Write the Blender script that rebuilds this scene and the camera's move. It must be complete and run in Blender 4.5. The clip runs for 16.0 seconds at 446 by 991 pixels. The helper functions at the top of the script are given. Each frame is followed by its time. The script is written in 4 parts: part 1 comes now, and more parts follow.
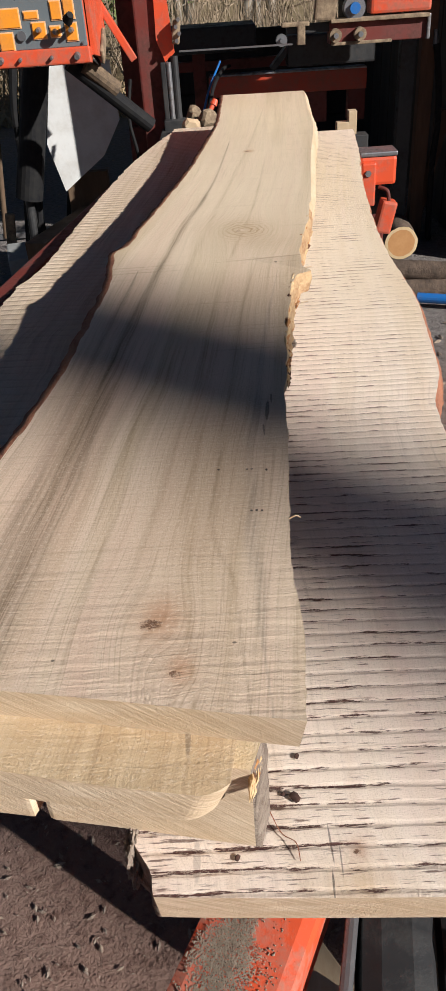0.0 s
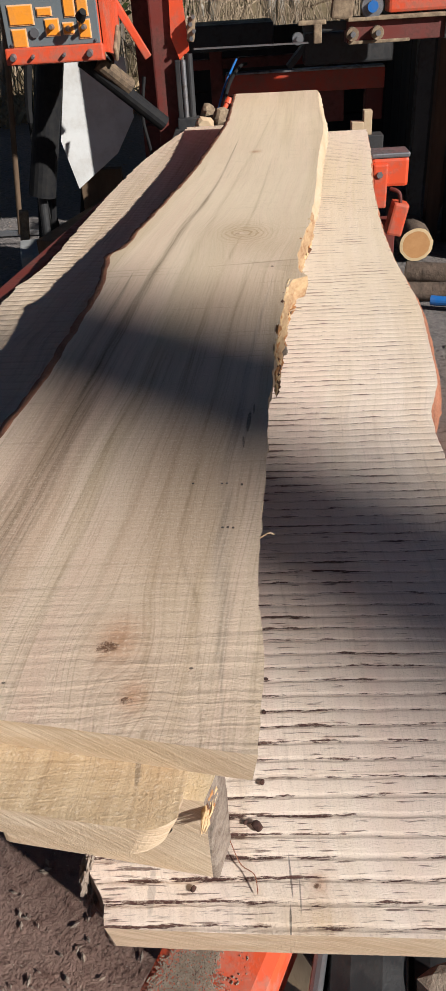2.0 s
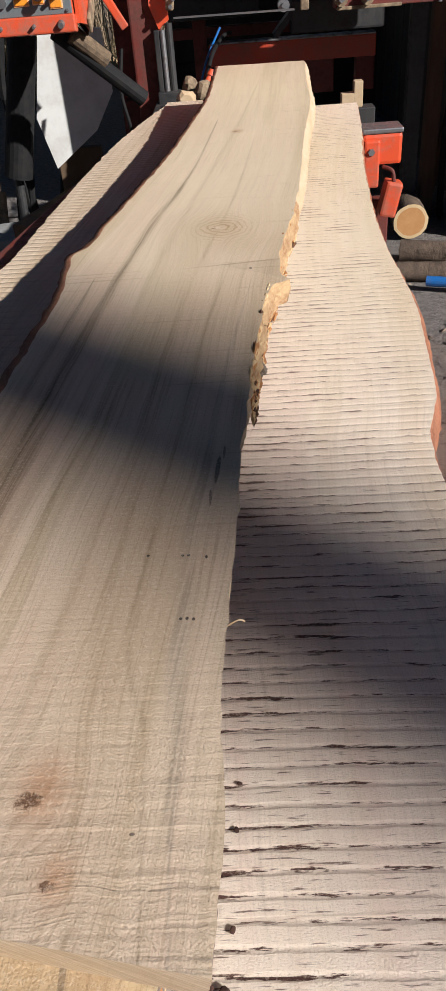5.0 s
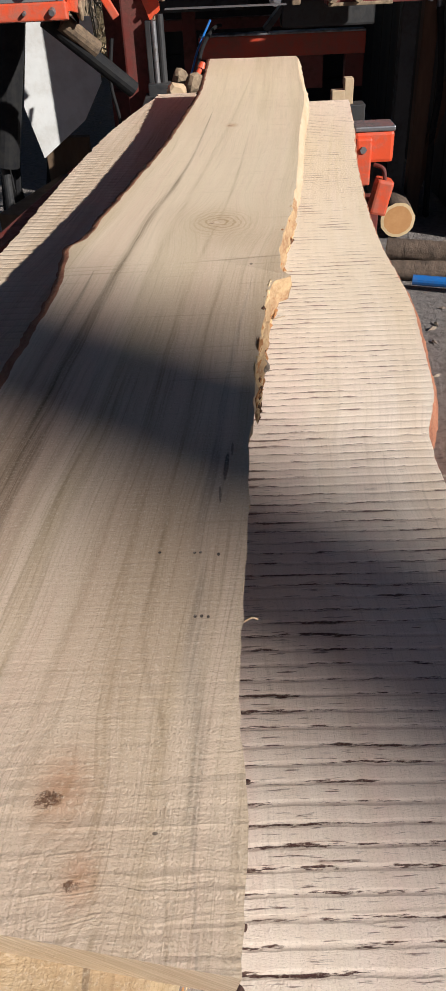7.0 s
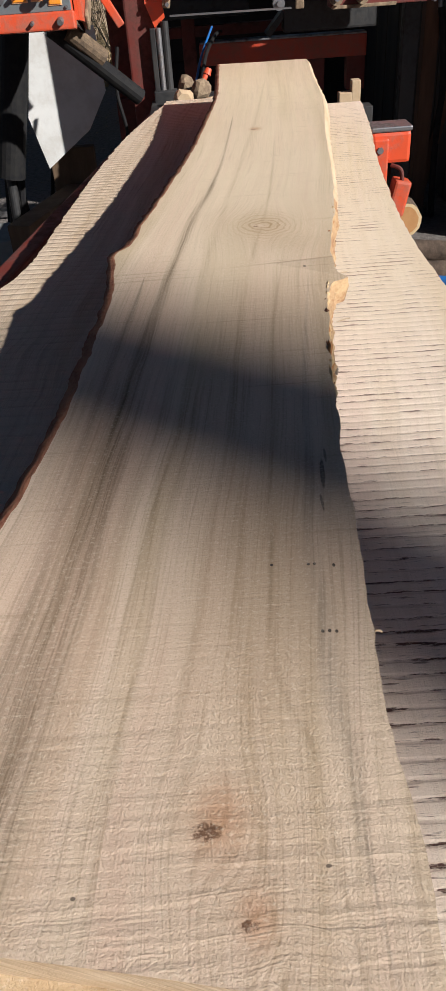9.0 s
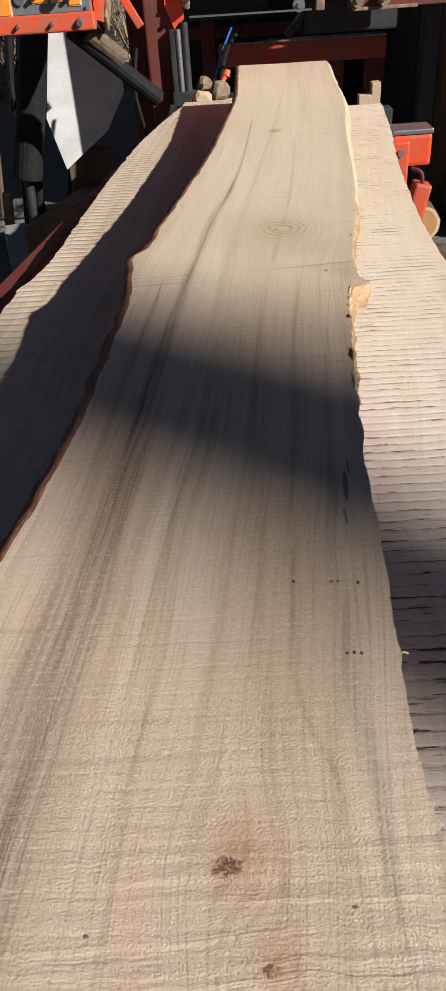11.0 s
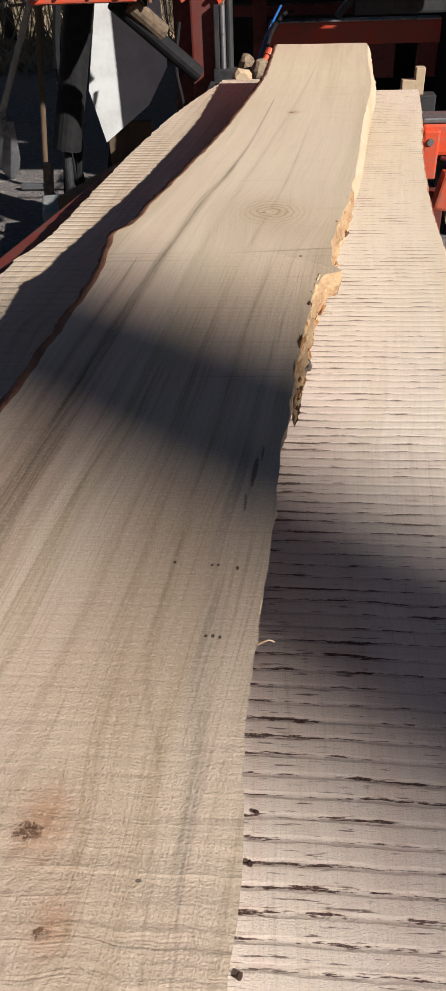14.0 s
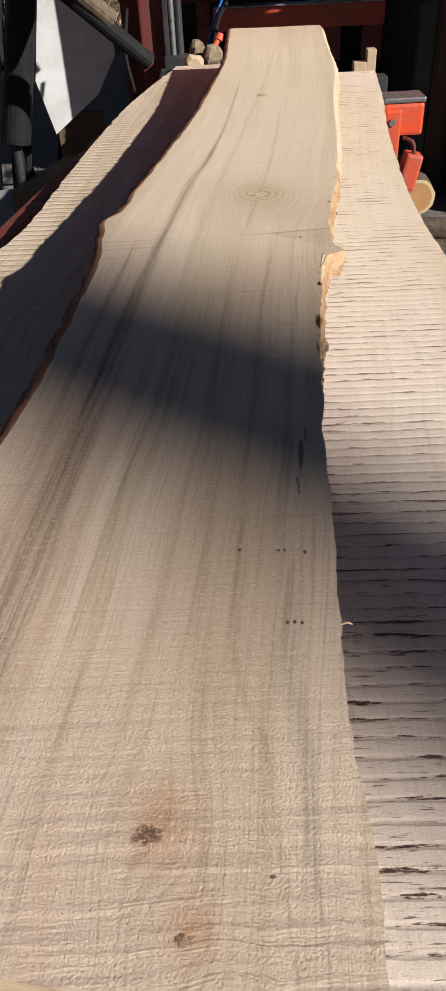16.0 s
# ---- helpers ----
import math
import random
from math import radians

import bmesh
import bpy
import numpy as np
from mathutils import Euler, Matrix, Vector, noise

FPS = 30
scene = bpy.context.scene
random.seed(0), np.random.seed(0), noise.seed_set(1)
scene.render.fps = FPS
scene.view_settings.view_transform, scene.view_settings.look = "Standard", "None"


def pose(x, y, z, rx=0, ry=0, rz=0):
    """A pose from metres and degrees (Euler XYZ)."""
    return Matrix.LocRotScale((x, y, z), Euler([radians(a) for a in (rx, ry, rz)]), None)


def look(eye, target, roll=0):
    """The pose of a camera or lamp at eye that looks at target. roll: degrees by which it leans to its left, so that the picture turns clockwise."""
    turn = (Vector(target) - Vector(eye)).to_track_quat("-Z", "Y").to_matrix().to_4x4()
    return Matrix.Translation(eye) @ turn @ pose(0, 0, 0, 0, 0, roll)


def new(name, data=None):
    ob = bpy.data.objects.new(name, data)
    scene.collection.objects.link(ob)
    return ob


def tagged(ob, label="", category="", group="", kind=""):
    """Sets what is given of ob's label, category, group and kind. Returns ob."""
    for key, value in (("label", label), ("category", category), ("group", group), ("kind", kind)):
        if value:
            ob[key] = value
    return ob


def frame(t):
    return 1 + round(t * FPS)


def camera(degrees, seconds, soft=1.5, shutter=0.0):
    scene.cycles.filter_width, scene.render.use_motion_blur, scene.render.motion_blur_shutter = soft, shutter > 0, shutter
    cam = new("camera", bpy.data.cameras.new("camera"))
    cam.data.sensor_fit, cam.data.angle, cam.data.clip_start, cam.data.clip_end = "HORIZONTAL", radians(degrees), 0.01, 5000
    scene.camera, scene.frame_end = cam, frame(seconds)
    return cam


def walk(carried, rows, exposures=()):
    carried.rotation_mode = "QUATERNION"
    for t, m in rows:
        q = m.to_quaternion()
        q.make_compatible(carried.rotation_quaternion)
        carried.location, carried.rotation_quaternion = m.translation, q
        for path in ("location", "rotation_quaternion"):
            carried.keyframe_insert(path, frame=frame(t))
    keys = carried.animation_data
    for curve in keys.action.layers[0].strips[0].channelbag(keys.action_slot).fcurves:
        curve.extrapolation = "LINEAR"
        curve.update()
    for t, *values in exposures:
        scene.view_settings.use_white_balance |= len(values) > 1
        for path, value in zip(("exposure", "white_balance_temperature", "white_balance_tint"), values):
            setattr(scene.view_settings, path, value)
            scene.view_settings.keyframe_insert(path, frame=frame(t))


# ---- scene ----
cam = camera(32.5, 16.0, soft=1.0)
PATH = [
    (0, (0.046, 0.074, 1.317), (0.009, 1.717, 0.177), -4.2),
    (0.5, (0.059, 0.075, 1.317), (0.01, 1.716, 0.174), -4.7),
    (1, (0.066, 0.076, 1.319), (-0.006, 1.723, 0.187), -4.4),
    (1.5, (0.075, 0.08, 1.319), (0.012, 1.727, 0.186), -4.4),
    (2, (0.084, 0.098, 1.317), (0.006, 1.738, 0.174), -3.9),
    (2.5, (0.111, 0.122, 1.314), (-0.015, 1.757, 0.169), -4.7),
    (3, (0.149, 0.139, 1.311), (-0.043, 1.784, 0.189), -4.7),
    (3.5, (0.175, 0.159, 1.318), (-0.084, 1.786, 0.184), -5.9),
    (4, (0.129, 0.209, 1.316), (-0.053, 1.807, 0.127), -5.0),
    (4.5, (0.108, 0.232, 1.311), (0.005, 1.83, 0.112), -5.0),
    (5, (0.111, 0.236, 1.31), (0.037, 1.838, 0.115), -4.9),
    (7.5, (0.065, 0.242, 1.312), (0.051, 1.834, 0.101), -2.8),
    (8, (0.039, 0.252, 1.309), (-0.003, 1.847, 0.102), -5.0),
    (8.5, (0.015, 0.263, 1.306), (-0.004, 1.863, 0.107), -4.8),
    (9, (0.001, 0.261, 1.305), (-0.008, 1.863, 0.108), -4.4),
    (11.3, (-0.005, 0.287, 1.299), (-0.046, 1.894, 0.109), -4.3),
    (11.5, (0.012, 0.29, 1.296), (-0.017, 1.902, 0.113), -4.9),
    (12, (0.086, 0.282, 1.304), (0.014, 1.891, 0.118), -6.9),
    (12.5, (0.13, 0.27, 1.305), (-0.024, 1.875, 0.122), -6.2),
    (13, (0.146, 0.26, 1.305), (-0.03, 1.859, 0.116), -3.5),
    (13.5, (0.137, 0.271, 1.301), (-0.03, 1.858, 0.096), -3.6),
    (14, (0.102, 0.28, 1.296), (-0.041, 1.857, 0.073), -2.5),
    (14.5, (0.065, 0.282, 1.292), (-0.03, 1.848, 0.052), -1.5),
    (15, (0.035, 0.28, 1.289), (-0.007, 1.848, 0.049), -0.7),
    (15.5, (0.025, 0.286, 1.289), (0.005, 1.85, 0.042), -1.6),
    (16, (0.028, 0.286, 1.287), (-0.001, 1.852, 0.043), -3.2),
]
walk(cam, [(t, look(eye, target, roll)) for t, eye, target, roll in PATH], exposures=[(0.0, 0.64, 5650, 10), (16.0, 0.64, 5650, 10)])

# ---- world and light ----
SUN_AZ = (-0.819, 0.573)      # the way the light travels, on the ground
SUN_EL = radians(29.0)
world = bpy.data.worlds.new("sky")
scene.world = world
world.use_nodes = True
wn = world.node_tree
sky = wn.nodes.new("ShaderNodeTexSky")
sky.sky_type, sky.sun_disc = "NISHITA", False
sky.ozone_density, sky.dust_density = 2.5, 0.4
sky.sun_elevation = SUN_EL
sky.sun_rotation = math.atan2(-SUN_AZ[0], -SUN_AZ[1])
wn.links.new(sky.outputs[0], wn.nodes["Background"].inputs[0])
wn.nodes["Background"].inputs[1].default_value = 0.0165
sun_data = bpy.data.lights.new("sun", "SUN")
sun_data.energy, sun_data.angle, sun_data.color = 5.0, radians(0.8), (1.0, 0.90, 0.755)
sun = new("sun", sun_data)
sun_way = Vector((SUN_AZ[0] * math.cos(SUN_EL), SUN_AZ[1] * math.cos(SUN_EL), -math.sin(SUN_EL)))
sun.matrix_world = look((6, -4, 6), Vector((6, -4, 6)) + sun_way)


# ---- materials ----
class Mat:
    """A small wrapper round a node tree."""

    def __init__(self, name, rough=0.7, metal=0.0, spec=0.4):
        self.m = bpy.data.materials.new(name)
        self.m.use_nodes = True
        self.t = self.m.node_tree
        self.b = self.t.nodes["Principled BSDF"]
        self.b.inputs["Roughness"].default_value = rough
        self.b.inputs["Metallic"].default_value = metal
        self.b.inputs["Specular IOR Level"].default_value = spec

    def put(self, socket, v):
        if isinstance(v, (int, float)):
            socket.default_value = v
        elif isinstance(v, tuple):
            socket.default_value = (*v, 1.0) if len(v) == 3 and socket.type == "RGBA" else v
        elif v is not None:
            self.t.links.new(v, socket)

    def math(self, op, a, b=0.0, c=0.0, clamp=False):
        n = self.t.nodes.new("ShaderNodeMath")
        n.operation, n.use_clamp = op, clamp
        for s, v in zip(n.inputs, (a, b, c)):
            self.put(s, v)
        return n.outputs[0]

    def uv(self, name):
        n = self.t.nodes.new("ShaderNodeUVMap")
        n.uv_map = name
        return n.outputs[0]

    def obj(self):
        return self.t.nodes.new("ShaderNodeTexCoord").outputs["Object"]

    def split(self, v):
        n = self.t.nodes.new("ShaderNodeSeparateXYZ")
        self.put(n.inputs[0], v)
        return n.outputs

    def join(self, x, y, z=0.0):
        n = self.t.nodes.new("ShaderNodeCombineXYZ")
        for s, v in zip(n.inputs, (x, y, z)):
            self.put(s, v)
        return n.outputs[0]

    def noise(self, v, scale=5.0, detail=4.0, rough=0.55, distort=0.0):
        n = self.t.nodes.new("ShaderNodeTexNoise")
        self.put(n.inputs["Vector"], v)
        for k, x in (("Scale", scale), ("Detail", detail), ("Roughness", rough), ("Distortion", distort)):
            n.inputs[k].default_value = x
        return n.outputs["Fac"]

    def ramp(self, fac, *stops):
        n = self.t.nodes.new("ShaderNodeValToRGB")
        e = n.color_ramp.elements
        while len(e) < len(stops):
            e.new(0.5)
        for el, (p, c) in zip(e, stops):
            el.position, el.color = p, ((c, c, c, 1) if isinstance(c, (int, float)) else (*c, 1))
        self.put(n.inputs[0], fac)
        return n.outputs[0]

    def mix(self, fac, a, b, blend="MIX"):
        n = self.t.nodes.new("ShaderNodeMix")
        n.data_type, n.blend_type = "RGBA", blend
        self.put(n.inputs[0], fac)
        self.put(n.inputs[6], a)
        self.put(n.inputs[7], b)
        return n.outputs[2]

    def bumps(self, height, strength=0.3, distance=0.001):
        n = self.t.nodes.new("ShaderNodeBump")
        n.inputs["Strength"].default_value, n.inputs["Distance"].default_value = strength, distance
        self.put(n.inputs["Height"], height)
        self.t.links.new(n.outputs[0], self.b.inputs["Normal"])

    def near(self, xy, cx, cy, rx, ry):
        """1 at a place of the plan, falling to 0 at the radii."""
        x, y = self.split(xy)[:2]
        a = self.math("DIVIDE", self.math("SUBTRACT", x, cx), rx)
        b = self.math("DIVIDE", self.math("SUBTRACT", y, cy), ry)
        d = self.math("ADD", self.math("MULTIPLY", a, a), self.math("MULTIPLY", b, b))
        return self.math("POWER", 2.718, self.math("MULTIPLY", d, -1.0))

    def done(self, color, rough=None):
        self.put(self.b.inputs["Base Color"], color)
        if rough is not None:
            self.put(self.b.inputs["Roughness"], rough)
        return self.m


def wood_top(name, tones, dark, seed, lines=(), knots=(), tints=(), marks=(), crease=None, grain_weight=0.42,
             pitch=0.0125, ridges=0.05, stain=0.0, wash=(0.0, 0.5), dust=0.0):
    """A freshly sawn face: soft bands and fine grain along the board, saw marks across it.
    tones: three colours of the bands. lines: (weight, colour) for each streak that the board's mesh maps.
    knots: (x, y, size, sound). tints: (x, y, rx, ry, colour, weight). marks: dark flecks (x, y, rx, ry, slope, weight).
    crease: (x, y, length, depth) of a wedge where the surface dips towards the edge. wash: depth of the waves at the near end, and where they end."""
    m = Mat(name, rough=0.75, spec=0.2)
    dl, dr, xy = m.uv("from_left"), m.uv("from_right"), m.uv("plan")
    l, v = m.split(dl)[0], m.split(dl)[1]
    r = m.split(dr)[0]
    px, py = m.split(xy)[:2]
    mul, add, sub = (lambda p, q: m.math("MULTIPLY", p, q)), (lambda p, q: m.math("ADD", p, q)), (lambda p, q: m.math("SUBTRACT", p, q))

    def field(u, w, su, sv, k, detail=3.0, rough=0.55, distort=0.0):
        return m.noise(m.join(mul(u, su), mul(w, sv), seed + k), 1.0, detail, rough, distort)

    across = mul(sub(l, r), 0.5)
    wander = field(across, v, 8.0, 2.2, 0)
    across = add(across, mul(sub(wander, 0.5), 0.022))
    for kx, ky, size, sound in knots:
        push = m.near(xy, kx, ky, size * 2.2, size * 3.0)
        across = sub(across, mul(push, mul(sub(px, kx), 0.8)))
    band = field(across, v, 17.0, 0.55, 7, 3.0, 0.5)
    band2 = field(across, v, 48.0, 0.9, 9, 2.0, 0.5)
    grain = field(across, v, 120.0, 1.8, 3, 5.0, 0.6, 0.2)
    fine = field(across, v, 520.0, 7.0, 5, 2.0)
    patch = m.noise(xy, 4.2, 3.0)
    col = m.ramp(band, (0.33, tones[0]), (0.50, tones[1]), (0.68, tones[2]))
    col = m.mix(mul(m.ramp(band2, (0.50, 0.0), (0.72, 1.0)), 0.38), col, tones[2])
    col = m.mix(mul(m.ramp(patch, (0.42, 0.0), (0.68, 1.0)), 0.45), col, tones[0])
    amount = m.ramp(add(mul(patch, 0.5), mul(band, 0.5)), (0.36, 0.40), (0.58, 1.0))
    col = m.mix(mul(mul(m.ramp(grain, (0.52, 0.0), (0.68, 1.0)), amount), grain_weight), col, dark)
    col = m.mix(mul(mul(m.ramp(fine, (0.52, 0.0), (0.66, 1.0)), amount), grain_weight * 0.9), col, dark)
    for cx, cy, rx, ry, tint, weight in tints:
        col = m.mix(mul(m.near(xy, cx, cy, rx, ry), mul(m.ramp(grain, (0.3, 0.5), (0.62, 1.0)), weight)), col, tint)
    for k, (weight, colour) in enumerate(lines):
        d = add(m.split(m.uv("streak_%d" % k))[0], mul(sub(field(px, v, 30.0, 5.0, 20 + k, 3.0), 0.5), 0.9))
        inside = m.math("POWER", 2.718, mul(mul(d, d), -0.9))
        strands = mul(m.ramp(grain, (0.36, 0.40), (0.60, 1.0)), m.ramp(fine, (0.36, 0.55), (0.60, 1.0)))
        col = m.mix(mul(mul(inside, strands), weight), col, colour)
    rag = m.noise(xy, 300.0, 4.0, 0.75)
    lump = 0.0
    for kx, ky, size, sound in knots:
        if sound:    # a large sound knot: tan rings round a pale heart
            ex, ey = sub(px, kx), mul(sub(py, ky), 0.8)
            dist = m.math("SQRT", add(mul(ex, ex), mul(ey, ey)))
            dist = add(dist, mul(sub(m.noise(xy, 30.0, 2.0), 0.5), 0.016))
            rings = m.ramp(m.math("SINE", mul(dist, 680.0)), (0.30, 0.0), (0.95, 1.0))
            col = m.mix(mul(m.near(xy, kx, ky, size * 1.5, size * 1.9), m.math("MULTIPLY_ADD", rings, 0.50, 0.42)), col, (0.34, 0.225, 0.105))
            col = m.mix(mul(m.near(xy, kx - 0.2 * size, ky, size * 0.3, size * 0.35), 0.7), col, tones[1])
            col = m.mix(m.ramp(mul(m.near(xy, kx - 0.45 * size, ky - 0.004, size * 0.2, size * 0.2), rag), (0.3, 0.0), (0.45, 0.8)), col, (0.2, 0.12, 0.06))
        else:
            halo = m.near(xy, kx + 0.45 * size, ky + 0.45 * size, size * 1.1, size * 1.5)
            core = mul(m.near(xy, kx, ky, size * 0.68, size * 0.46), m.math("MULTIPLY_ADD", rag, 2.6, -0.55))
            col = m.mix(mul(halo, 0.6), col, (0.40, 0.19, 0.085))
            col = m.mix(m.ramp(core, (0.40, 0.0), (0.62, 0.9)), col, (0.11, 0.05, 0.025))
            lump = add(lump, mul(m.near(xy, kx, ky, size, size), mul(rag, 0.5)))
    for cx, cy, rx, ry, slope, weight in marks:
        lean = m.join(px, sub(py, mul(sub(px, cx), slope)))
        spot = m.ramp(mul(m.near(lean, cx, cy, rx, ry), add(m.noise(xy, 220.0, 3.0), 0.5)), (0.3, 0.0), (0.55, weight))
        col = m.mix(spot, col, (0.06, 0.045, 0.038))
    # saw marks across the board
    phase = add(m.math("DIVIDE", v, pitch), add(mul(field(px, v, 5.0, 5.0, 1), 0.5), mul(px, 1.1)))
    phase = add(phase, mul(field(px, v, 38.0, 60.0, 2, 4.0, 0.7), 0.26))
    half = m.math("MULTIPLY_ADD", m.math("SINE", mul(phase, 6.2832)), 0.5, 0.5)
    fade = m.ramp(mul(v, 0.3), (0.20, 1.0), (0.33, 0.62), (0.48, 0.30), (0.70, 0.10)) if stain > 0.5 else 1.0
    if stain:
        turn = m.math("FLOOR", add(phase, 0.25))
        stretch = m.noise(m.join(mul(px, 11.0), mul(turn, 5.37), seed), 1.0, 2.0, 0.5)
        speck = field(px, v, 75.0, 620.0, 12, 4.0, 0.65)
        clot = field(px, v, 26.0, 190.0, 13, 3.0, 0.6)
        side = m.ramp(l, (0.02, 1.0), (0.40, 0.25))
        most = add(mul(sub(speck, 0.5), 1.5), add(mul(sub(clot, 0.5), 1.3), mul(sub(stretch, 0.5), 1.7)))
        most = add(most, add(mul(sub(side, 0.5), 0.50), mul(sub(fade, 0.6), -0.06)))
        core = sub(most, mul(half, 1.9))
        stray = add(add(mul(sub(field(px, v, 34.0, 420.0, 14, 3.0, 0.6), 0.5), 2.0), mul(sub(clot, 0.5), 0.8)), mul(sub(side, 0.5), 0.30))
        depth = m.math("MULTIPLY_ADD", fade, 0.55, 0.42)
        col = m.mix(mul(m.ramp(sub(most, mul(half, 0.5)), (0.06, 0.0), (0.45, 0.55)), stain), col, (0.42, 0.25, 0.18))
        col = m.mix(mul(mul(m.ramp(core, (0.07, 0.0), (0.20, 1.0)), stain), depth), col, (0.062, 0.024, 0.019))
        col = m.mix(mul(mul(m.ramp(stray, (0.27, 0.0), (0.42, 0.85)), stain), mul(depth, fade)), col, (0.085, 0.036, 0.028))
    scratch = field(px, v, 2.2, 150.0, 15, 3.0, 0.5)
    gate = field(px, v, 7.0, 24.0, 16, 3.0)
    col = m.mix(mul(mul(m.ramp(scratch, (0.60, 0.0), (0.68, 1.0)), m.ramp(gate, (0.45, 0.0), (0.6, 1.0))), 0.28), col, dark)
    fuzz = m.noise(m.join(mul(px, 0.9), v, 0.0), 620.0, 4.0, 0.75)
    pits = m.noise(m.join(mul(px, 0.85), v, 1.0), 330.0, 5.0, 0.75)
    col = m.mix(mul(m.ramp(fuzz, (0.33, 1.0), (0.47, 0.0)), 0.42), col, dark)
    col = m.mix(mul(m.ramp(pits, (0.52, 0.0), (0.68, 1.0)), 0.40), col, (0.80, 0.68, 0.53))
    # relief, in millimetres
    h = mul(mul(m.ramp(half, (0.0, 0.0), (0.3, 0.85), (1.0, 1.0)), ridges), fade)
    h = add(h, add(mul(fuzz, 1.0 + dust), mul(pits, 0.5 + dust)))
    if wash[0]:
        waves = field(px, add(v, mul(field(px, v, 9.0, 6.0, 18), 0.03)), 7.0, 95.0, 17, 3.0, 0.55, 0.3)
        h = add(h, mul(waves, mul(m.ramp(v, (wash[1] - 0.06, 1.0), (wash[1] + 0.10, 0.06)), wash[0])))
    h = add(h, lump)
    if crease:
        cx, cy, length, depth = crease
        u = sub(px, cx)
        upper, lower = sub(py, m.math("MULTIPLY_ADD", u, 0.10, cy)), sub(py, m.math("MULTIPLY_ADD", u, -0.72, cy))
        t = m.math("DIVIDE", lower, m.math("MAXIMUM", sub(lower, upper), 0.001), clamp=True)
        t = mul(t, m.math("LESS_THAN", upper, 0.0))
        dip = mul(t, m.math("DIVIDE", u, length, clamp=True))
        h = sub(h, mul(dip, depth))
        # shade of the crease painted in as a thin dark line
        edge = mul(m.near(m.join(px, upper), cx + 0.5 * length, 0.0, 0.8 * length, 0.0022), m.ramp(rag, (0.35, 0.2), (0.55, 0.7)))
        col = m.mix(edge, col, (0.24, 0.17, 0.10))
    m.bumps(h, 1.0, 0.001)
    return m.done(col)


GREY_STREAK, TAN_STREAK = (0.22, 0.17, 0.115), (0.29, 0.20, 0.105)
MAPLE = wood_top("fresh_sawn_maple", ((0.60, 0.42, 0.31), (0.655, 0.51, 0.38), (0.46, 0.345, 0.21)), (0.24, 0.165, 0.09), 1.0,
                 [(0.95, (0.155, 0.108, 0.062)), (0.62, GREY_STREAK), (0.42, (0.24, 0.165, 0.09)), (0.50, (0.23, 0.19, 0.145)), (0.40, TAN_STREAK), (0.30, TAN_STREAK)],
                 [(-0.022, 0.474, 0.015, False), (-0.003, 0.426, 0.0085, False), (0.089, 1.445, 0.030, True), (0.121, 2.12, 0.011, False)],
                 [(0.03, 0.72, 0.05, 0.14, (0.348, 0.231, 0.129), 0.45), (-0.12, 0.78, 0.022, 0.20, (0.326, 0.217, 0.122), 0.45), (0.085, 1.13, 0.075, 0.15, (0.340, 0.231, 0.136), 0.55),
                  (-0.19, 0.52, 0.03, 0.10, (0.326, 0.210, 0.116), 0.5), (0.0, 0.60, 0.05, 0.14, (0.385, 0.262, 0.150), 0.4), (0.11, 1.36, 0.06, 0.05, (0.355, 0.245, 0.136), 0.5),
                  (0.16, 1.50, 0.03, 0.14, (0.385, 0.273, 0.156), 0.35), (0.15, 2.92, 0.08, 0.12, (0.488, 0.343, 0.177), 0.5), (0.03, 2.25, 0.03, 0.15, (0.444, 0.301, 0.163), 0.4),
                  (0.10, 1.75, 0.30, 0.45, (0.74, 0.61, 0.43), 0.75), (0.20, 2.6, 0.30, 0.60, (0.76, 0.62, 0.42), 0.8), (-0.02, 1.30, 0.08, 0.20, (0.66, 0.54, 0.39), 0.5),
                  (0.075, 0.78, 0.010, 0.045, (0.148, 0.130, 0.129), 0.6)],
                 [(0.128, 1.262, 0.0022, 0.004, 0, 0.7), (0.030, 0.675, 0.0013, 0.0014, 0, 1.0), (0.0565, 0.673, 0.0013, 0.0014, 0, 1.0), (0.061, 0.673, 0.0013, 0.0014, 0, 1.0),
                  (0.0745, 0.670, 0.0012, 0.002, 0, 1.0), (0.0575, 0.607, 0.0012, 0.0016, 0, 1.0), (0.062, 0.607, 0.0012, 0.0016, 0, 1.0), (0.0665, 0.606, 0.0012, 0.0016, 0, 1.0),
                  (0.083, 0.785, 0.0030, 0.016, 5.0, 0.75), (0.077, 0.745, 0.0012, 0.012, 0, 0.6), (0.089, 0.812, 0.0014, 0.010, 4.0, 0.6), (0.038, 0.452, 0.0016, 0.001, 0, 0.8), (-0.088, 0.445, 0.0014, 0.001, 0, 0.8)],
                 crease=(0.085, 1.281, 0.09, 24.0), ridges=0.16, pitch=0.0105, wash=(3.3, 0.48))
MAPLE_B = wood_top("tan_sawn_maple", ((0.52, 0.36, 0.205), (0.60, 0.45, 0.28), (0.45, 0.31, 0.17)), (0.24, 0.155, 0.08), 31.0,
                   marks=[(0.004, 0.398, 0.002, 0.016, 0, 0.5)], ridges=0.2, wash=(2.0, 0.6), grain_weight=0.35)
MAPLE_C = wood_top("yellowish_sawn_maple", ((0.64, 0.49, 0.30), (0.72, 0.585, 0.39), (0.58, 0.42, 0.23)), (0.32, 0.21, 0.10), 41.0, ridges=0.3, dust=0.5)
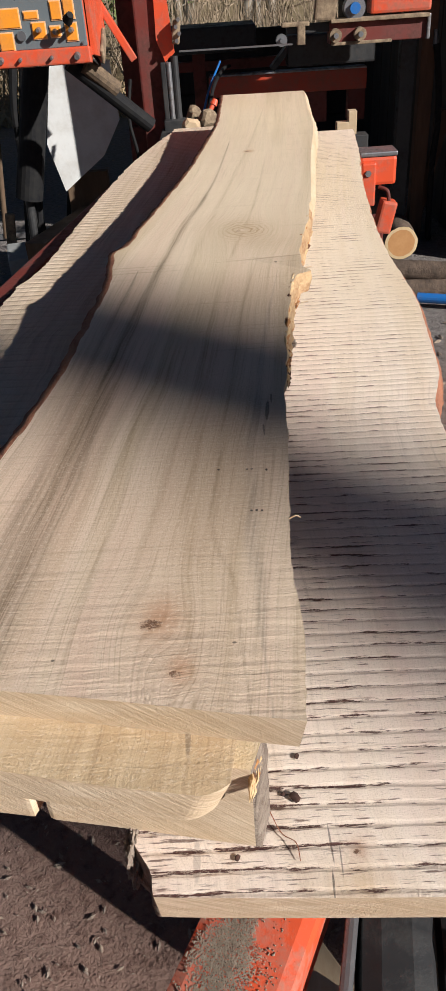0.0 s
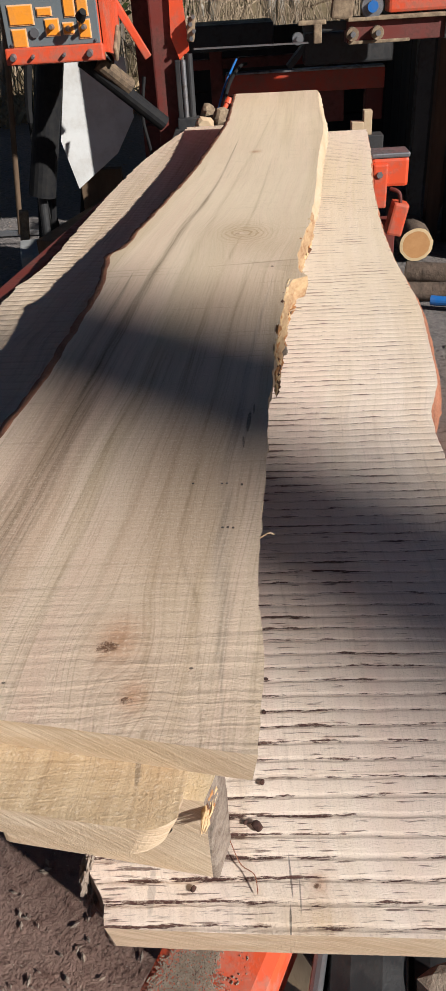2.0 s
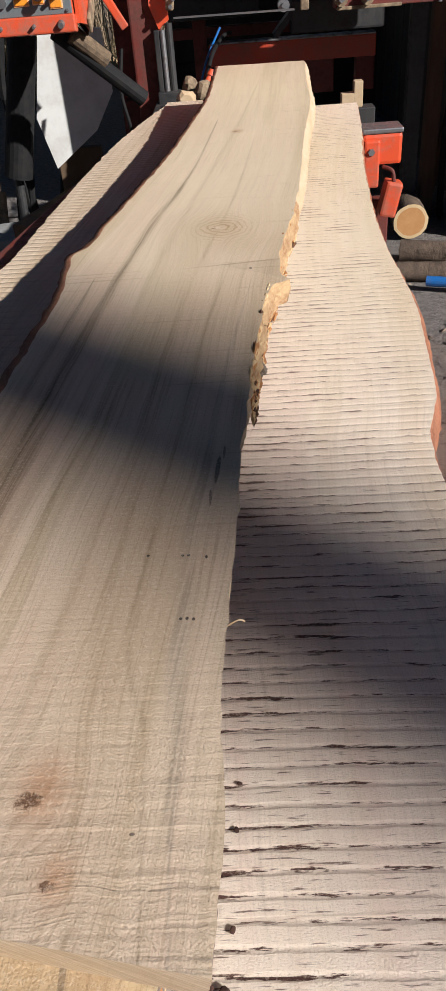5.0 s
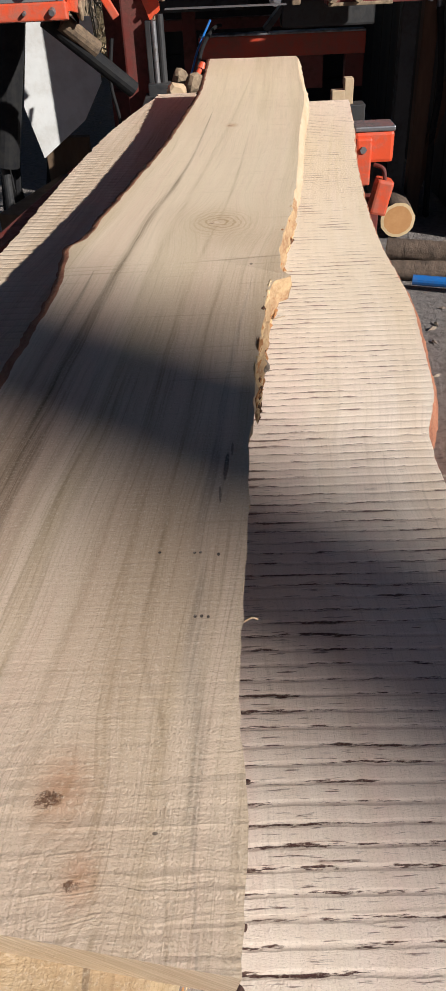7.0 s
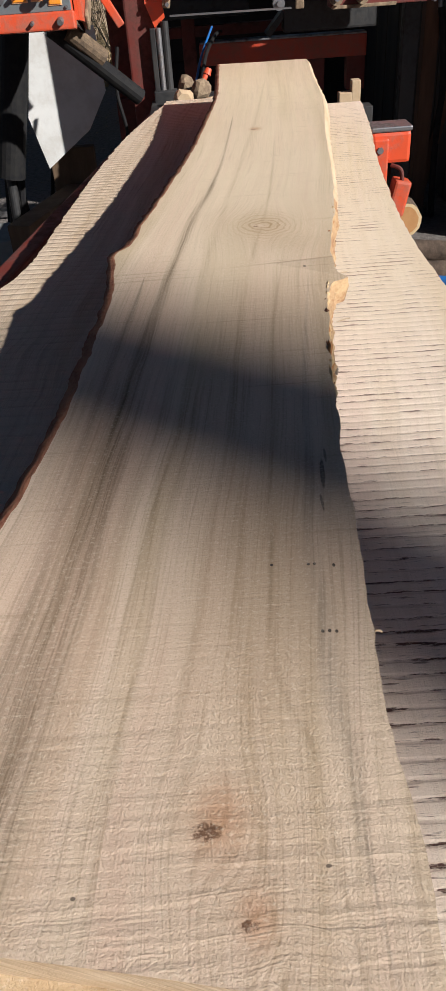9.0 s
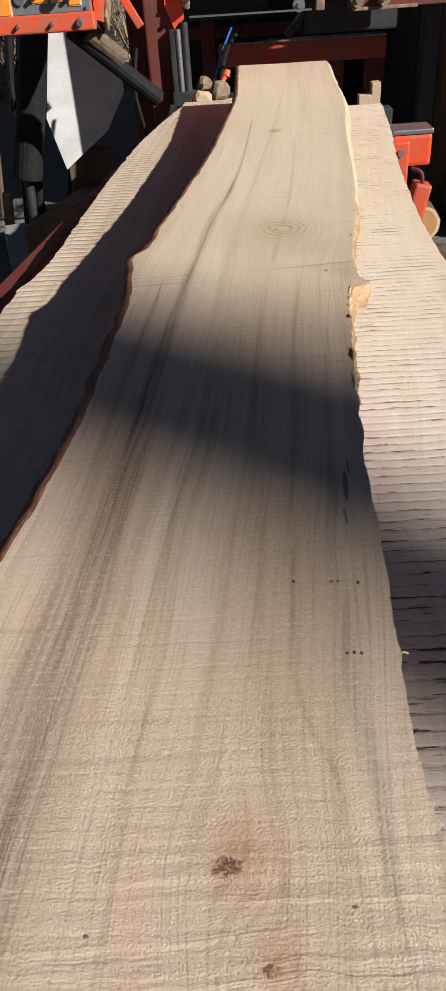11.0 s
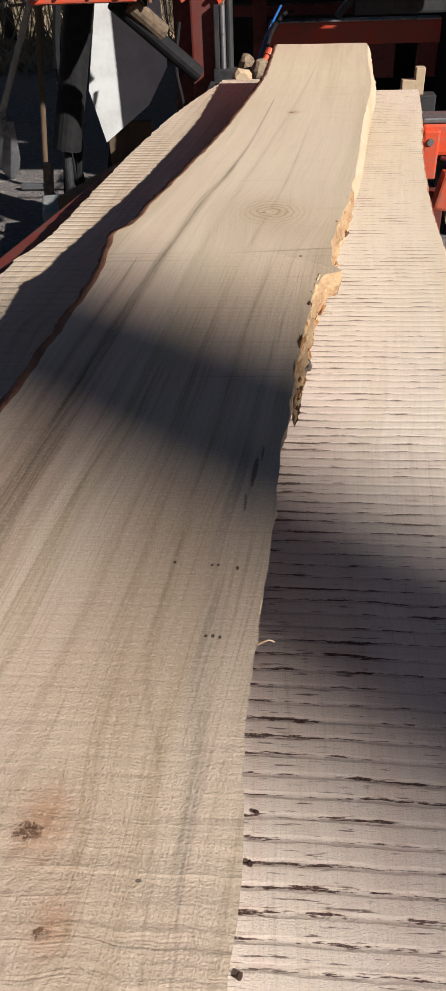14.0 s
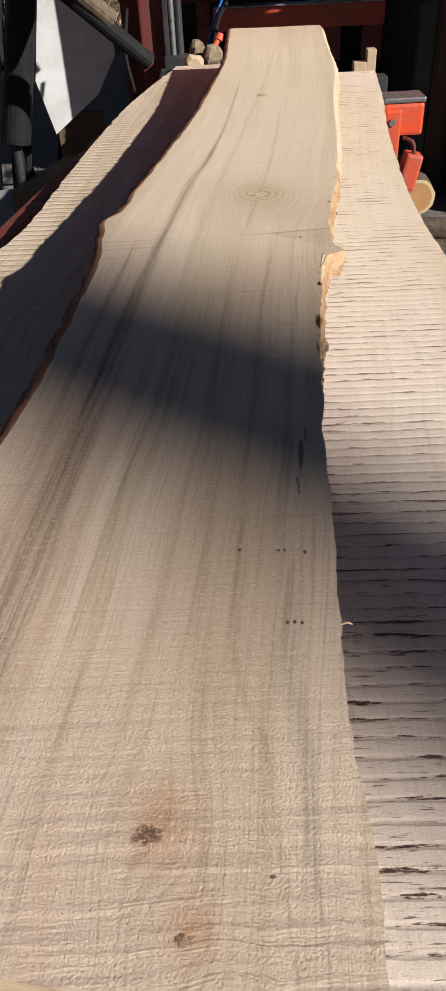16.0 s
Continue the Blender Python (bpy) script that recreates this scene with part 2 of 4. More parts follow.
RIDGED = wood_top("ridged_sawn_maple", ((0.78, 0.615, 0.515), (0.83, 0.70, 0.58), (0.72, 0.57, 0.43)), (0.34, 0.235, 0.16), 11.0,
                  knots=[(0.118, 0.386, 0.006, False)],
                  tints=[(0.30, 1.6, 0.4, 0.45, (0.78, 0.66, 0.50), 0.7), (0.36, 2.4, 0.20, 0.65, (0.70, 0.56, 0.36), 0.85), (0.42, 1.45, 0.05, 0.22, (0.62, 0.45, 0.26), 0.5), (0.115, 0.36, 0.03, 0.02, (0.55, 0.36, 0.17), 0.6)],
                  marks=[(0.100, 0.394, 0.0010, 0.014, -9.0, 0.7), (0.098, 0.362, 0.0010, 0.010, 6.0, 0.8), (0.106, 0.380, 0.0007, 0.012, 8.0, 0.6), (0.0, 0.385, 0.003, 0.018, 0, 0.3)],
                  pitch=0.0168, ridges=1.5, stain=1.0, grain_weight=0.2, dust=0.3)
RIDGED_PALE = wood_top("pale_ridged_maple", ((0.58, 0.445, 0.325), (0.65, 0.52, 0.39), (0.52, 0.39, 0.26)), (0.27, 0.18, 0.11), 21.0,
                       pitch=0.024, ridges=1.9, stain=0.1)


def end_wood(name):
    m = Mat(name, rough=0.8, spec=0.2)
    p = m.obj()
    x, y, z = m.split(p)[:3]
    diag = m.math("ADD", x, m.math("MULTIPLY", z, 1.5))
    saw = m.noise(m.join(m.math("MULTIPLY", diag, 340.0), m.math("MULTIPLY", z, 20.0)), 1.0, 4.0, 0.7)
    ring = m.noise(m.join(m.math("MULTIPLY", m.math("SUBTRACT", x, m.math("MULTIPLY", z, 2.2)), 14.0), m.math("MULTIPLY", z, 50.0)), 1.0, 4.0, 0.6, 0.6)
    col = m.mix(m.ramp(ring, (0.4, 0.0), (0.7, 1.0)), (0.74, 0.60, 0.43), (0.62, 0.465, 0.30))
    col = m.mix(m.math("MULTIPLY", m.ramp(saw, (0.42, 0.0), (0.58, 1.0)), 0.55), col, (0.42, 0.29, 0.17))
    m.bumps(m.math("ADD", saw, m.math("MULTIPLY", m.noise(p, 400.0), 0.5)), 0.7, 0.0012)
    return m.done(col)


END = end_wood("sawn_end_grain")


def rough_mat(name, a, b, scale, stretch=(1, 1, 1), rough=0.85, bump=0.6, dist=0.003, c=None, metal=0.0, spec=0.3):
    """Two colours mixed by noise at two scales, with relief."""
    m = Mat(name, rough=rough, metal=metal, spec=spec)
    p = m.obj()
    x, y, z = m.split(p)[:3]
    q = m.join(m.math("MULTIPLY", x, stretch[0]), m.math("MULTIPLY", y, stretch[1]), m.math("MULTIPLY", z, stretch[2]))
    n1, n2 = m.noise(q, scale, 6.0, 0.65), m.noise(q, scale * 6.3, 4.0, 0.6)
    col = m.mix(m.ramp(n1, (0.35, 0.0), (0.65, 1.0)), a, b)
    col = m.mix(m.math("MULTIPLY", m.ramp(n2, (0.4, 0.0), (0.7, 1.0)), 0.5), col, c or b)
    m.bumps(m.math("ADD", n1, m.math("MULTIPLY", n2, 0.5)), bump, dist)
    return m.done(col)


def paint(name, colour, dirt=(0.16, 0.12, 0.08), amount=0.5, rough=0.38, top_dust=0.0, scale=9.0):
    """Machine paint with scuffs, dust and chipped spots."""
    m = Mat(name, rough=rough, spec=0.5)
    p = m.obj()
    n1, n2 = m.noise(p, scale, 6.0, 0.65), m.noise(p, scale * 5, 5.0, 0.7)
    fade = tuple(min(1.0, v * 0.75 + 0.02) for v in colour)
    col = m.mix(m.ramp(n1, (0.3, 0.0), (0.7, 1.0)), colour, fade)
    mask = m.ramp(m.math("ADD", m.math("MULTIPLY", n1, 0.6), m.math("MULTIPLY", n2, 0.5)), (0.52, 0.0), (0.68, 1.0))
    col = m.mix(m.math("MULTIPLY", mask, amount), col, dirt)
    m.bumps(m.math("ADD", n2, mask), 0.25, 0.001)
    return m.done(col, m.math("MULTIPLY_ADD", mask, 0.4, rough))


BARK_RED = rough_mat("red_inner_bark", (0.38, 0.15, 0.08), (0.19, 0.065, 0.035), 60.0, (1, 0.4, 1), bump=1.0, dist=0.005, c=(0.40, 0.22, 0.13))
BARK_GREY = rough_mat("grey_bark", (0.34, 0.27, 0.21), (0.13, 0.085, 0.06), 90.0, (1, 0.6, 1), bump=1.0, dist=0.006, c=(0.42, 0.36, 0.30))
TORN = rough_mat("torn_yellow_wood", (0.50, 0.34, 0.18), (0.27, 0.13, 0.06), 50.0, (1, 0.2, 1), bump=1.0, dist=0.005, c=(0.58, 0.43, 0.25))
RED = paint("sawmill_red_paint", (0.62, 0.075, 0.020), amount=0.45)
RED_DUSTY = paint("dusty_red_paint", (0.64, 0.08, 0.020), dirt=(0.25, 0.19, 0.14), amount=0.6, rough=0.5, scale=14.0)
# these two reds carry shade in the colour, for parts that look unlit
RED_DARK_SHADE = paint("dark_red_paint_with_shade", (0.13, 0.016, 0.008), dirt=(0.06, 0.035, 0.025), amount=0.6, rough=0.62)
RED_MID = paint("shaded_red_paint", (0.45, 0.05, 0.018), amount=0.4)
BLACK = paint("black_paint", (0.014, 0.014, 0.015), dirt=(0.034, 0.028, 0.023), amount=0.5, rough=0.5)
PANEL = paint("grey_panel_paint", (0.13, 0.15, 0.16), amount=0.25, rough=0.5)
ORANGE = paint("orange_decal", (0.85, 0.30, 0.01), amount=0.15, rough=0.45)
PALE_ORANGE = paint("pale_orange_decal", (0.80, 0.45, 0.22), amount=0.1, rough=0.5)
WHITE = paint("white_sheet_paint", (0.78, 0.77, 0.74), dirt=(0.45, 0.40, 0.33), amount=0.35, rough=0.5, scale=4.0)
STEEL = paint("worn_steel", (0.30, 0.30, 0.31), dirt=(0.12, 0.09, 0.07), amount=0.7, rough=0.4)
STEEL.node_tree.nodes["Principled BSDF"].inputs["Metallic"].default_value = 0.8
BLUE = paint("blue_plastic", (0.015, 0.13, 0.42), amount=0.25)
RUBBER = rough_mat("black_rubber", (0.010, 0.010, 0.012), (0.02, 0.019, 0.018), 30.0, rough=0.7, bump=0.2, spec=0.12)
CAKED = rough_mat("grimy_sleeve", (0.20, 0.14, 0.085), (0.07, 0.05, 0.035), 40.0, rough=0.9)
DUSTY_BROWN = rough_mat("sawdust_caked_steel", (0.36, 0.27, 0.17), (0.13, 0.09, 0.06), 26.0, rough=0.9)
SIDE = rough_mat("pale_torn_side", (0.58, 0.445, 0.31), (0.46, 0.33, 0.20), 30.0, (1, 0.25, 1), bump=0.7, dist=0.003)
CREAM = rough_mat("cream_torn_fibre", (0.62, 0.46, 0.27), (0.48, 0.31, 0.15), 70.0, (1, 0.2, 1), bump=0.8, dist=0.003)
AMBER = rough_mat("amber_torn_fibre", (0.46, 0.23, 0.085), (0.28, 0.12, 0.045), 60.0, (1, 0.25, 1), bump=0.8, dist=0.003)
DARK_FIBRE = rough_mat("dark_torn_fibre", (0.15, 0.065, 0.03), (0.06, 0.03, 0.018), 60.0, (1, 0.25, 1), bump=0.8, dist=0.003)
CRUMB = rough_mat("dark_bark_crumb", (0.10, 0.05, 0.035), (0.05, 0.025, 0.02), 150.0)
SAWDUST = rough_mat("sawdust", (0.36, 0.285, 0.215), (0.23, 0.175, 0.13), 120.0, rough=0.95, bump=1.0, dist=0.003)
# brown wood made darker, shade included in its colour
PLANK = rough_mat("shade_darkened_brown_wood", (0.15, 0.10, 0.06), (0.08, 0.05, 0.03), 9.0, (1, 1, 0.2), bump=0.5)
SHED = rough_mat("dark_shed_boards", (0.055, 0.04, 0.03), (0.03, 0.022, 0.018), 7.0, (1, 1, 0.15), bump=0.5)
SHED_POST = rough_mat("brown_timber_post", (0.16, 0.085, 0.05), (0.08, 0.045, 0.03), 8.0, (1, 1, 0.15), bump=0.5)
LOG_FACE = rough_mat("orange_log_end", (0.50, 0.27, 0.11), (0.42, 0.21, 0.08), 14.0, bump=0.3, dist=0.002)
LOG_RIM = rough_mat("pale_sapwood", (0.62, 0.48, 0.28), (0.52, 0.37, 0.2), 20.0, bump=0.3)
LOG_BARK = rough_mat("rough_log_bark", (0.17, 0.12, 0.085), (0.07, 0.05, 0.038), 26.0, (1, 0.3, 1), bump=1.0, dist=0.008)
CARDBOARD = rough_mat("pale_wood_block", (0.52, 0.40, 0.26), (0.42, 0.30, 0.18), 16.0, (1, 0.3, 1), bump=0.3)
TRUNK = rough_mat("tree_bark", (0.22, 0.185, 0.15), (0.11, 0.088, 0.07), 8.0, (1, 1, 0.2), bump=1.0, dist=0.02)
TRUNK_PALE = rough_mat("pale_tree_bark", (0.42, 0.38, 0.32), (0.27, 0.23, 0.18), 10.0, (1, 1, 0.3), bump=0.6, dist=0.01)
NEEDLES = rough_mat("pine_foliage", (0.19, 0.22, 0.075), (0.10, 0.135, 0.045), 3.0, bump=0.2)
TWIGS = rough_mat("bare_twigs", (0.36, 0.275, 0.185), (0.22, 0.165, 0.11), 6.0, bump=0.2)
DRY_GRASS = rough_mat("dry_grass", (0.42, 0.31, 0.18), (0.29, 0.20, 0.11), 5.0, bump=0.3)


def ground_material():
    m = Mat("dirt_with_bark_crumbs", rough=0.95, spec=0.15)
    p = m.obj()
    n1, n2, n3 = m.noise(p, 1.3, 5.0), m.noise(p, 34.0, 6.0, 0.7), m.noise(p, 130.0, 4.0, 0.7)
    col = m.mix(m.ramp(n1, (0.35, 0.0), (0.65, 1.0)), (0.25, 0.155, 0.12), (0.18, 0.125, 0.105))
    col = m.mix(m.ramp(n2, (0.5, 0.0), (0.68, 0.8)), col, (0.10, 0.055, 0.042))
    col = m.mix(m.ramp(n3, (0.58, 0.0), (0.72, 0.55)), col, (0.36, 0.27, 0.21))
    away = m.math("ADD", m.split(p)[1], m.math("MULTIPLY_ADD", n1, 1.6, -0.8))
    grey = m.mix(m.ramp(n2, (0.4, 0.0), (0.65, 1.0)), (0.24, 0.225, 0.21), (0.13, 0.125, 0.12))
    col = m.mix(m.ramp(m.math("MULTIPLY", away, 0.1), (0.20, 0.0), (0.30, 0.8)), col, grey)
    col = m.mix(m.ramp(m.math("MULTIPLY", away, 0.05), (0.42, 0.0), (0.52, 1.0)), col, m.mix(n1, (0.27, 0.19, 0.11), (0.15, 0.125, 0.065)))
    m.bumps(m.math("ADD", n2, m.math("MULTIPLY", n3, 0.5)), 0.9, 0.02)
    return m.done(col)


GROUND = ground_material()

# ---- building helpers ----
BASE = {}


def thing(name, at, label, category, group="", kind=""):
    ob = new(name)
    ob.location = at
    BASE[ob.name] = Vector(at)
    return tagged(ob, label, category, group, kind)


def part(name, bm, material, parent=None, label="", smooth=False):
    """Links a bmesh given in world places as one mesh under a thing or a part."""
    o = BASE[parent.name] if parent else Vector((0, 0, 0))
    bm.transform(Matrix.Translation(-o))
    me = bpy.data.meshes.new(name)
    bm.to_mesh(me)
    bm.free()
    for mat in material if isinstance(material, (list, tuple)) else [material]:
        me.materials.append(mat)
    if smooth:
        me.polygons.foreach_set("use_smooth", [True] * len(me.polygons))
    ob = new(name, me)
    if parent:
        ob.parent = parent
    BASE[ob.name] = o
    return tagged(ob, label)


def box(cx, cy, cz, sx, sy, sz, turn=(0, 0, 0), bevel=0.004, into=None):
    bm = bmesh.new()
    bmesh.ops.create_cube(bm, size=1.0)
    bm.transform(Matrix.Diagonal((sx, sy, sz, 1)))
    if bevel:
        bmesh.ops.bevel(bm, geom=bm.edges[:], offset=min(bevel, 0.45 * min(sx, sy, sz)), segments=2, profile=0.6, affect="EDGES")
    bm.transform(pose(cx, cy, cz, *turn))
    return merge(into, bm)


def merge(into, bm):
    if into is None:
        return bm
    me = bpy.data.meshes.new("tmp")
    bm.to_mesh(me)
    bm.free()
    into.from_mesh(me)
    bpy.data.meshes.remove(me)
    return into


def tube(a, b, r0, r1=None, sides=14, into=None, rings=1, wobble=0.0, rnd=None):
    """A tapered round bar from a to b, with closed, slightly rounded ends."""
    a, b = Vector(a), Vector(b)
    r1 = r0 if r1 is None else r1
    bm = bmesh.new() if into is None else into
    q = (b - a).to_track_quat("Z", "Y").to_matrix()
    loops = []
    for k in range(rings + 1):
        f = k / rings
        c = a.lerp(b, f)
        if rnd and 0 < k < rings:
            c += Vector([rnd.uniform(-wobble, wobble) for _ in range(3)])
        r = r0 + (r1 - r0) * f
        loops.append([bm.verts.new(c + q @ Vector((r * math.cos(6.2832 * s / sides), r * math.sin(6.2832 * s / sides), 0))) for s in range(sides)])
    for u, v in zip(loops, loops[1:]):
        for s in range(sides):
            bm.faces.new((u[s], u[(s + 1) % sides], v[(s + 1) % sides], v[s]))
    bm.faces.new(loops[0][::-1])
    bm.faces.new(loops[-1])
    return bm


def polyplate(points, thick, into=None):
    """A plate with the given outline (world places in one plane, in order), thick to its back (+y)."""
    bm = bmesh.new()
    front = [bm.verts.new(p) for p in points]
    back = [bm.verts.new(Vector(p) + Vector((0, thick, 0))) for p in points]
    bm.faces.new(front)
    bm.faces.new(back[::-1])
    n = len(points)
    for i in range(n):
        bm.faces.new((front[i], back[i], back[(i + 1) % n], front[(i + 1) % n]))
    bmesh.ops.recalc_face_normals(bm, faces=bm.faces[:])
    return merge(into, bm)


def hose(points, r, into=None, sides=8):
    """A bent hose through the places."""
    pts = [Vector(p) for p in points]
    fine = []
    for i in range(len(pts) - 1):
        p0, p1, p2, p3 = pts[max(i - 1, 0)], pts[i], pts[i + 1], pts[min(i + 2, len(pts) - 1)]
        for k in range(6):
            t = k / 6
            fine.append(0.5 * (2 * p1 + (p2 - p0) * t + (2 * p0 - 5 * p1 + 4 * p2 - p3) * t * t + (3 * p1 - p0 - 3 * p2 + p3) * t ** 3))
    fine.append(pts[-1])
    bm = into or bmesh.new()
    last = None
    for i, c in enumerate(fine):
        d = (fine[min(i + 1, len(fine) - 1)] - fine[max(i - 1, 0)]).normalized()
        q = d.to_track_quat("Z", "Y").to_matrix()
        loop = [bm.verts.new(c + q @ Vector((r * math.cos(6.2832 * s / sides), r * math.sin(6.2832 * s / sides), 0))) for s in range(sides)]
        if last:
            for s in range(sides):
                bm.faces.new((last[s], last[(s + 1) % sides], loop[(s + 1) % sides], loop[s]))
        else:
            bm.faces.new(loop[::-1])
        last = loop
    bm.faces.new(last)
    return bm


def curve(knots):
    """A smooth function through (y, value) knots."""
    ys, vs = [k[0] for k in knots], [k[1] for k in knots]

    def value(y):
        y = min(max(y, ys[0]), ys[-1])
        i = max(0, min(len(ys) - 2, next((n for n in range(len(ys) - 1) if y <= ys[n + 1]), len(ys) - 2)))
        h = ys[i + 1] - ys[i]
        t = (y - ys[i]) / h
        m0 = (vs[i + 1] - vs[max(i - 1, 0)]) / (ys[i + 1] - ys[max(i - 1, 0)]) * h
        m1 = (vs[min(i + 2, len(vs) - 1)] - vs[i]) / (ys[min(i + 2, len(ys) - 1)] - ys[i]) * h
        return (2 * t**3 - 3 * t**2 + 1) * vs[i] + (t**3 - 2 * t**2 + t) * m0 + (3 * t**2 - 2 * t**3) * vs[i + 1] + (t**3 - t**2) * m1
    return value


def slab(label, left, right, top, thick, near, far, wood, bark, wane_l, wane_r, seed, ragged=0.003, step=0.0075, lip=(0.0, 0.0), grain=None, tilt=0.012, streaks=(), cols=26):
    """A live-edge slab along y. left, right: the top face's edges; top: its height; near(x), far(x): the ends;
    wane_l, wane_r: how far each edge flares out below the top face, as functions of y; streaks: (middle, half width) of dark streaks, as functions of y."""
    y0, y1 = near(0), far(0)
    n = int((y1 - y0) / step)
    mid = 0.5 * (y0 + y1)
    ob = thing("live_edge_plank", (0.5 * (left(mid) + right(mid)), mid, top(mid) - thick), label, "plank", "stacked planks")
    body, edges = bmesh.new(), (bmesh.new(), bmesh.new())
    maps = [body.loops.layers.uv.new(k) for k in ("from_left", "from_right", "plan", *["streak_%d" % k for k in range(len(streaks))])]
    grid, under, rims, info = [], [], ([], []), {}
    for i in range(n + 1):
        f = i / n
        yc = y0 + (y1 - y0) * f
        l, r = left(yc), right(yc)
        l += ragged * (noise.noise((seed, yc * 22, 0)) + 0.6 * noise.noise((seed, yc * 75, 4)))
        r += ragged * (noise.noise((seed, yc * 22, 9)) + 0.6 * noise.noise((seed, yc * 75, 14)))
        row, low = [], []
        for j in range(cols + 1):
            x = l + (r - l) * j / cols
            y = yc + (near(x) - y0) * (1 - f) + (far(x) - y1) * f
            y += (0.003 * noise.noise((x * 8, seed, 2)) if i in (0, n) else 0)
            z = top(y) + 0.0012 * noise.noise((x * 7, y * 5, seed))
            v = body.verts.new((x, y, z))
            gl, gr = (grain[0](y), grain[1](y)) if grain else (l, r)
            info[v] = (x - gl, gr - x, x, y)
            row.append(v)
            lw, rw = min(wane_l(yc), 0.0), min(wane_r(yc), 0.0)
            w = body.verts.new((l - lw + (r + rw - l + lw) * j / cols, y + tilt * max(0.0, 1 - i * step / 0.06), z - thick))
            info[w] = info[v]
            low.append(w)
        grid.append(row)
        under.append(low)
        for side, x, sign, wane in ((0, l, -1, wane_l), (1, r, 1, wane_r)):
            y, z = row[0 if side == 0 else -1].co.y, row[0 if side == 0 else -1].co.z
            ring = []
            for k in range(6):
                g = k / 5
                out = wane(y) * (g ** 0.7) + 0.35 * abs(wane(y)) * math.sin(3.1416 * g) * 0.5
                out = wane(y) * g if wane(y) < 0 else out
                out = max(out, lip[side]) if k and lip[side] else out
                g = g if not lip[side] else (0, 0.025, 0.12, 0.4, 0.7, 1.0)[k]
                rough = 0.0026 * noise.noise((y * 90, g * 6, seed + side)) + 0.0032 * noise.noise((y * 34, g * 4, seed + 5 + side)) + 0.0014 * noise.noise((y * 260, g * 12, seed))
                rough *= 1.6 if side and isinstance(bark[1], tuple) and 0.95 < y < 1.56 else 1.0
                ring.append(edges[side].verts.new((x + sign * (out + (rough if 0 < k else 0)), y + tilt * g * max(0.0, 1 - i * step / 0.06), z - thick * g)))
            rims[side].append(ring)
    for i in range(n):
        for j in range(cols):
            body.faces.new((grid[i][j], grid[i][j + 1], grid[i + 1][j + 1], grid[i + 1][j]))
            body.faces.new((under[i + 1][j], under[i + 1][j + 1], under[i][j + 1], under[i][j]))
    for j in range(cols):
        a = body.faces.new((under[0][j], under[0][j + 1], grid[0][j + 1], grid[0][j]))
        b = body.faces.new((grid[n][j], grid[n][j + 1], under[n][j + 1], under[n][j]))
        a.material_index = b.material_index = 1
    for face in body.faces:
        for loop in face.loops:
            q = info[loop.vert]
            loop[maps[0]].uv, loop[maps[1]].uv, loop[maps[2]].uv = (q[0], q[3]), (q[1], q[3]), (q[2], q[3])
            for layer, (middle, width) in zip(maps[3:], streaks):
                loop[layer].uv = (max(-99.0, min(99.0, (q[2] - middle(q[3])) / max(width(q[3]), 0.00003))), q[3])
    part("sawn_board", body, [wood, END], ob)
    for side in (0, 1):
        bm = edges[side]
        for u, v in zip(rims[side], rims[side][1:]):
            for k in range(5):
                q = (u[k], v[k], v[k + 1], u[k + 1])
                face = bm.faces.new(q if side == 0 else q[::-1])
                mats = bark[side]
                if isinstance(mats, tuple):
                    face.material_index = 2 + sum(u[0].co.y > y for y in mats[1])
        # ends of the flared edge, closed to the board
        for ring, flip in ((rims[side][0], side == 1), (rims[side][-1], side == 0)):
            if (ring[-1].co.x - ring[0].co.x) * (1 if side else -1) < 0:
                continue
            inner = bm.verts.new((ring[0].co.x, ring[-1].co.y, ring[-1].co.z))
            for k in range(5):
                face = (inner, ring[k], ring[k + 1])
                bm.faces.new(face if not flip else face[::-1])
        bmesh.ops.recalc_face_normals(bm, faces=bm.faces[:])
        mats = bark[side]
        part("live_edge", bm, [mats[0][0], END, *mats[0]] if isinstance(mats, tuple) else [mats, END], ob, smooth=True)
    return ob


# ---- ground ----
bm = bmesh.new()
N = 90
rows = []
for i in range(N + 1):
    for_y = -1.0 + 2.0 * i / N
    row = []
    for j in range(N + 1):
        for_x = -1.0 + 2.0 * j / N
        x = 60 * for_x * abs(for_x) ** 1.6
        y = 3 + 60 * for_y * abs(for_y) ** 1.6
        d = math.hypot(x, y - 3)
        z = 0.03 * noise.noise((x * 0.9, y * 0.9, 0)) * min(1, d / 2) + 0.25 * noise.noise((x * 0.12, y * 0.12, 3)) * min(1, max(0, d - 6) / 8)
        row.append(bm.verts.new((x, y, z)))
    rows.append(row)
for a, b in zip(rows, rows[1:]):
    for j in range(N):
        bm.faces.new((a[j], a[j + 1], b[j + 1], b[j]))
tagged(part("ground", bm, GROUND, smooth=True), "brown dirt yard littered with bark and sawdust", "ground", kind="structure")

# ---- the stack of slabs ----
T = 0.052
flat = lambda v: (lambda y: v)
a_left = curve([(0.38, -0.25), (0.55, -0.215), (0.715, -0.178), (0.875, -0.152), (1.06, -0.136), (1.205, -0.126), (1.30, -0.132), (1.345, -0.131),
                (1.385, -0.113), (1.48, -0.099), (1.646, -0.069), (1.955, -0.017), (2.3, 0.026), (2.58, 0.057), (2.85, 0.070), (3.2, 0.085)])
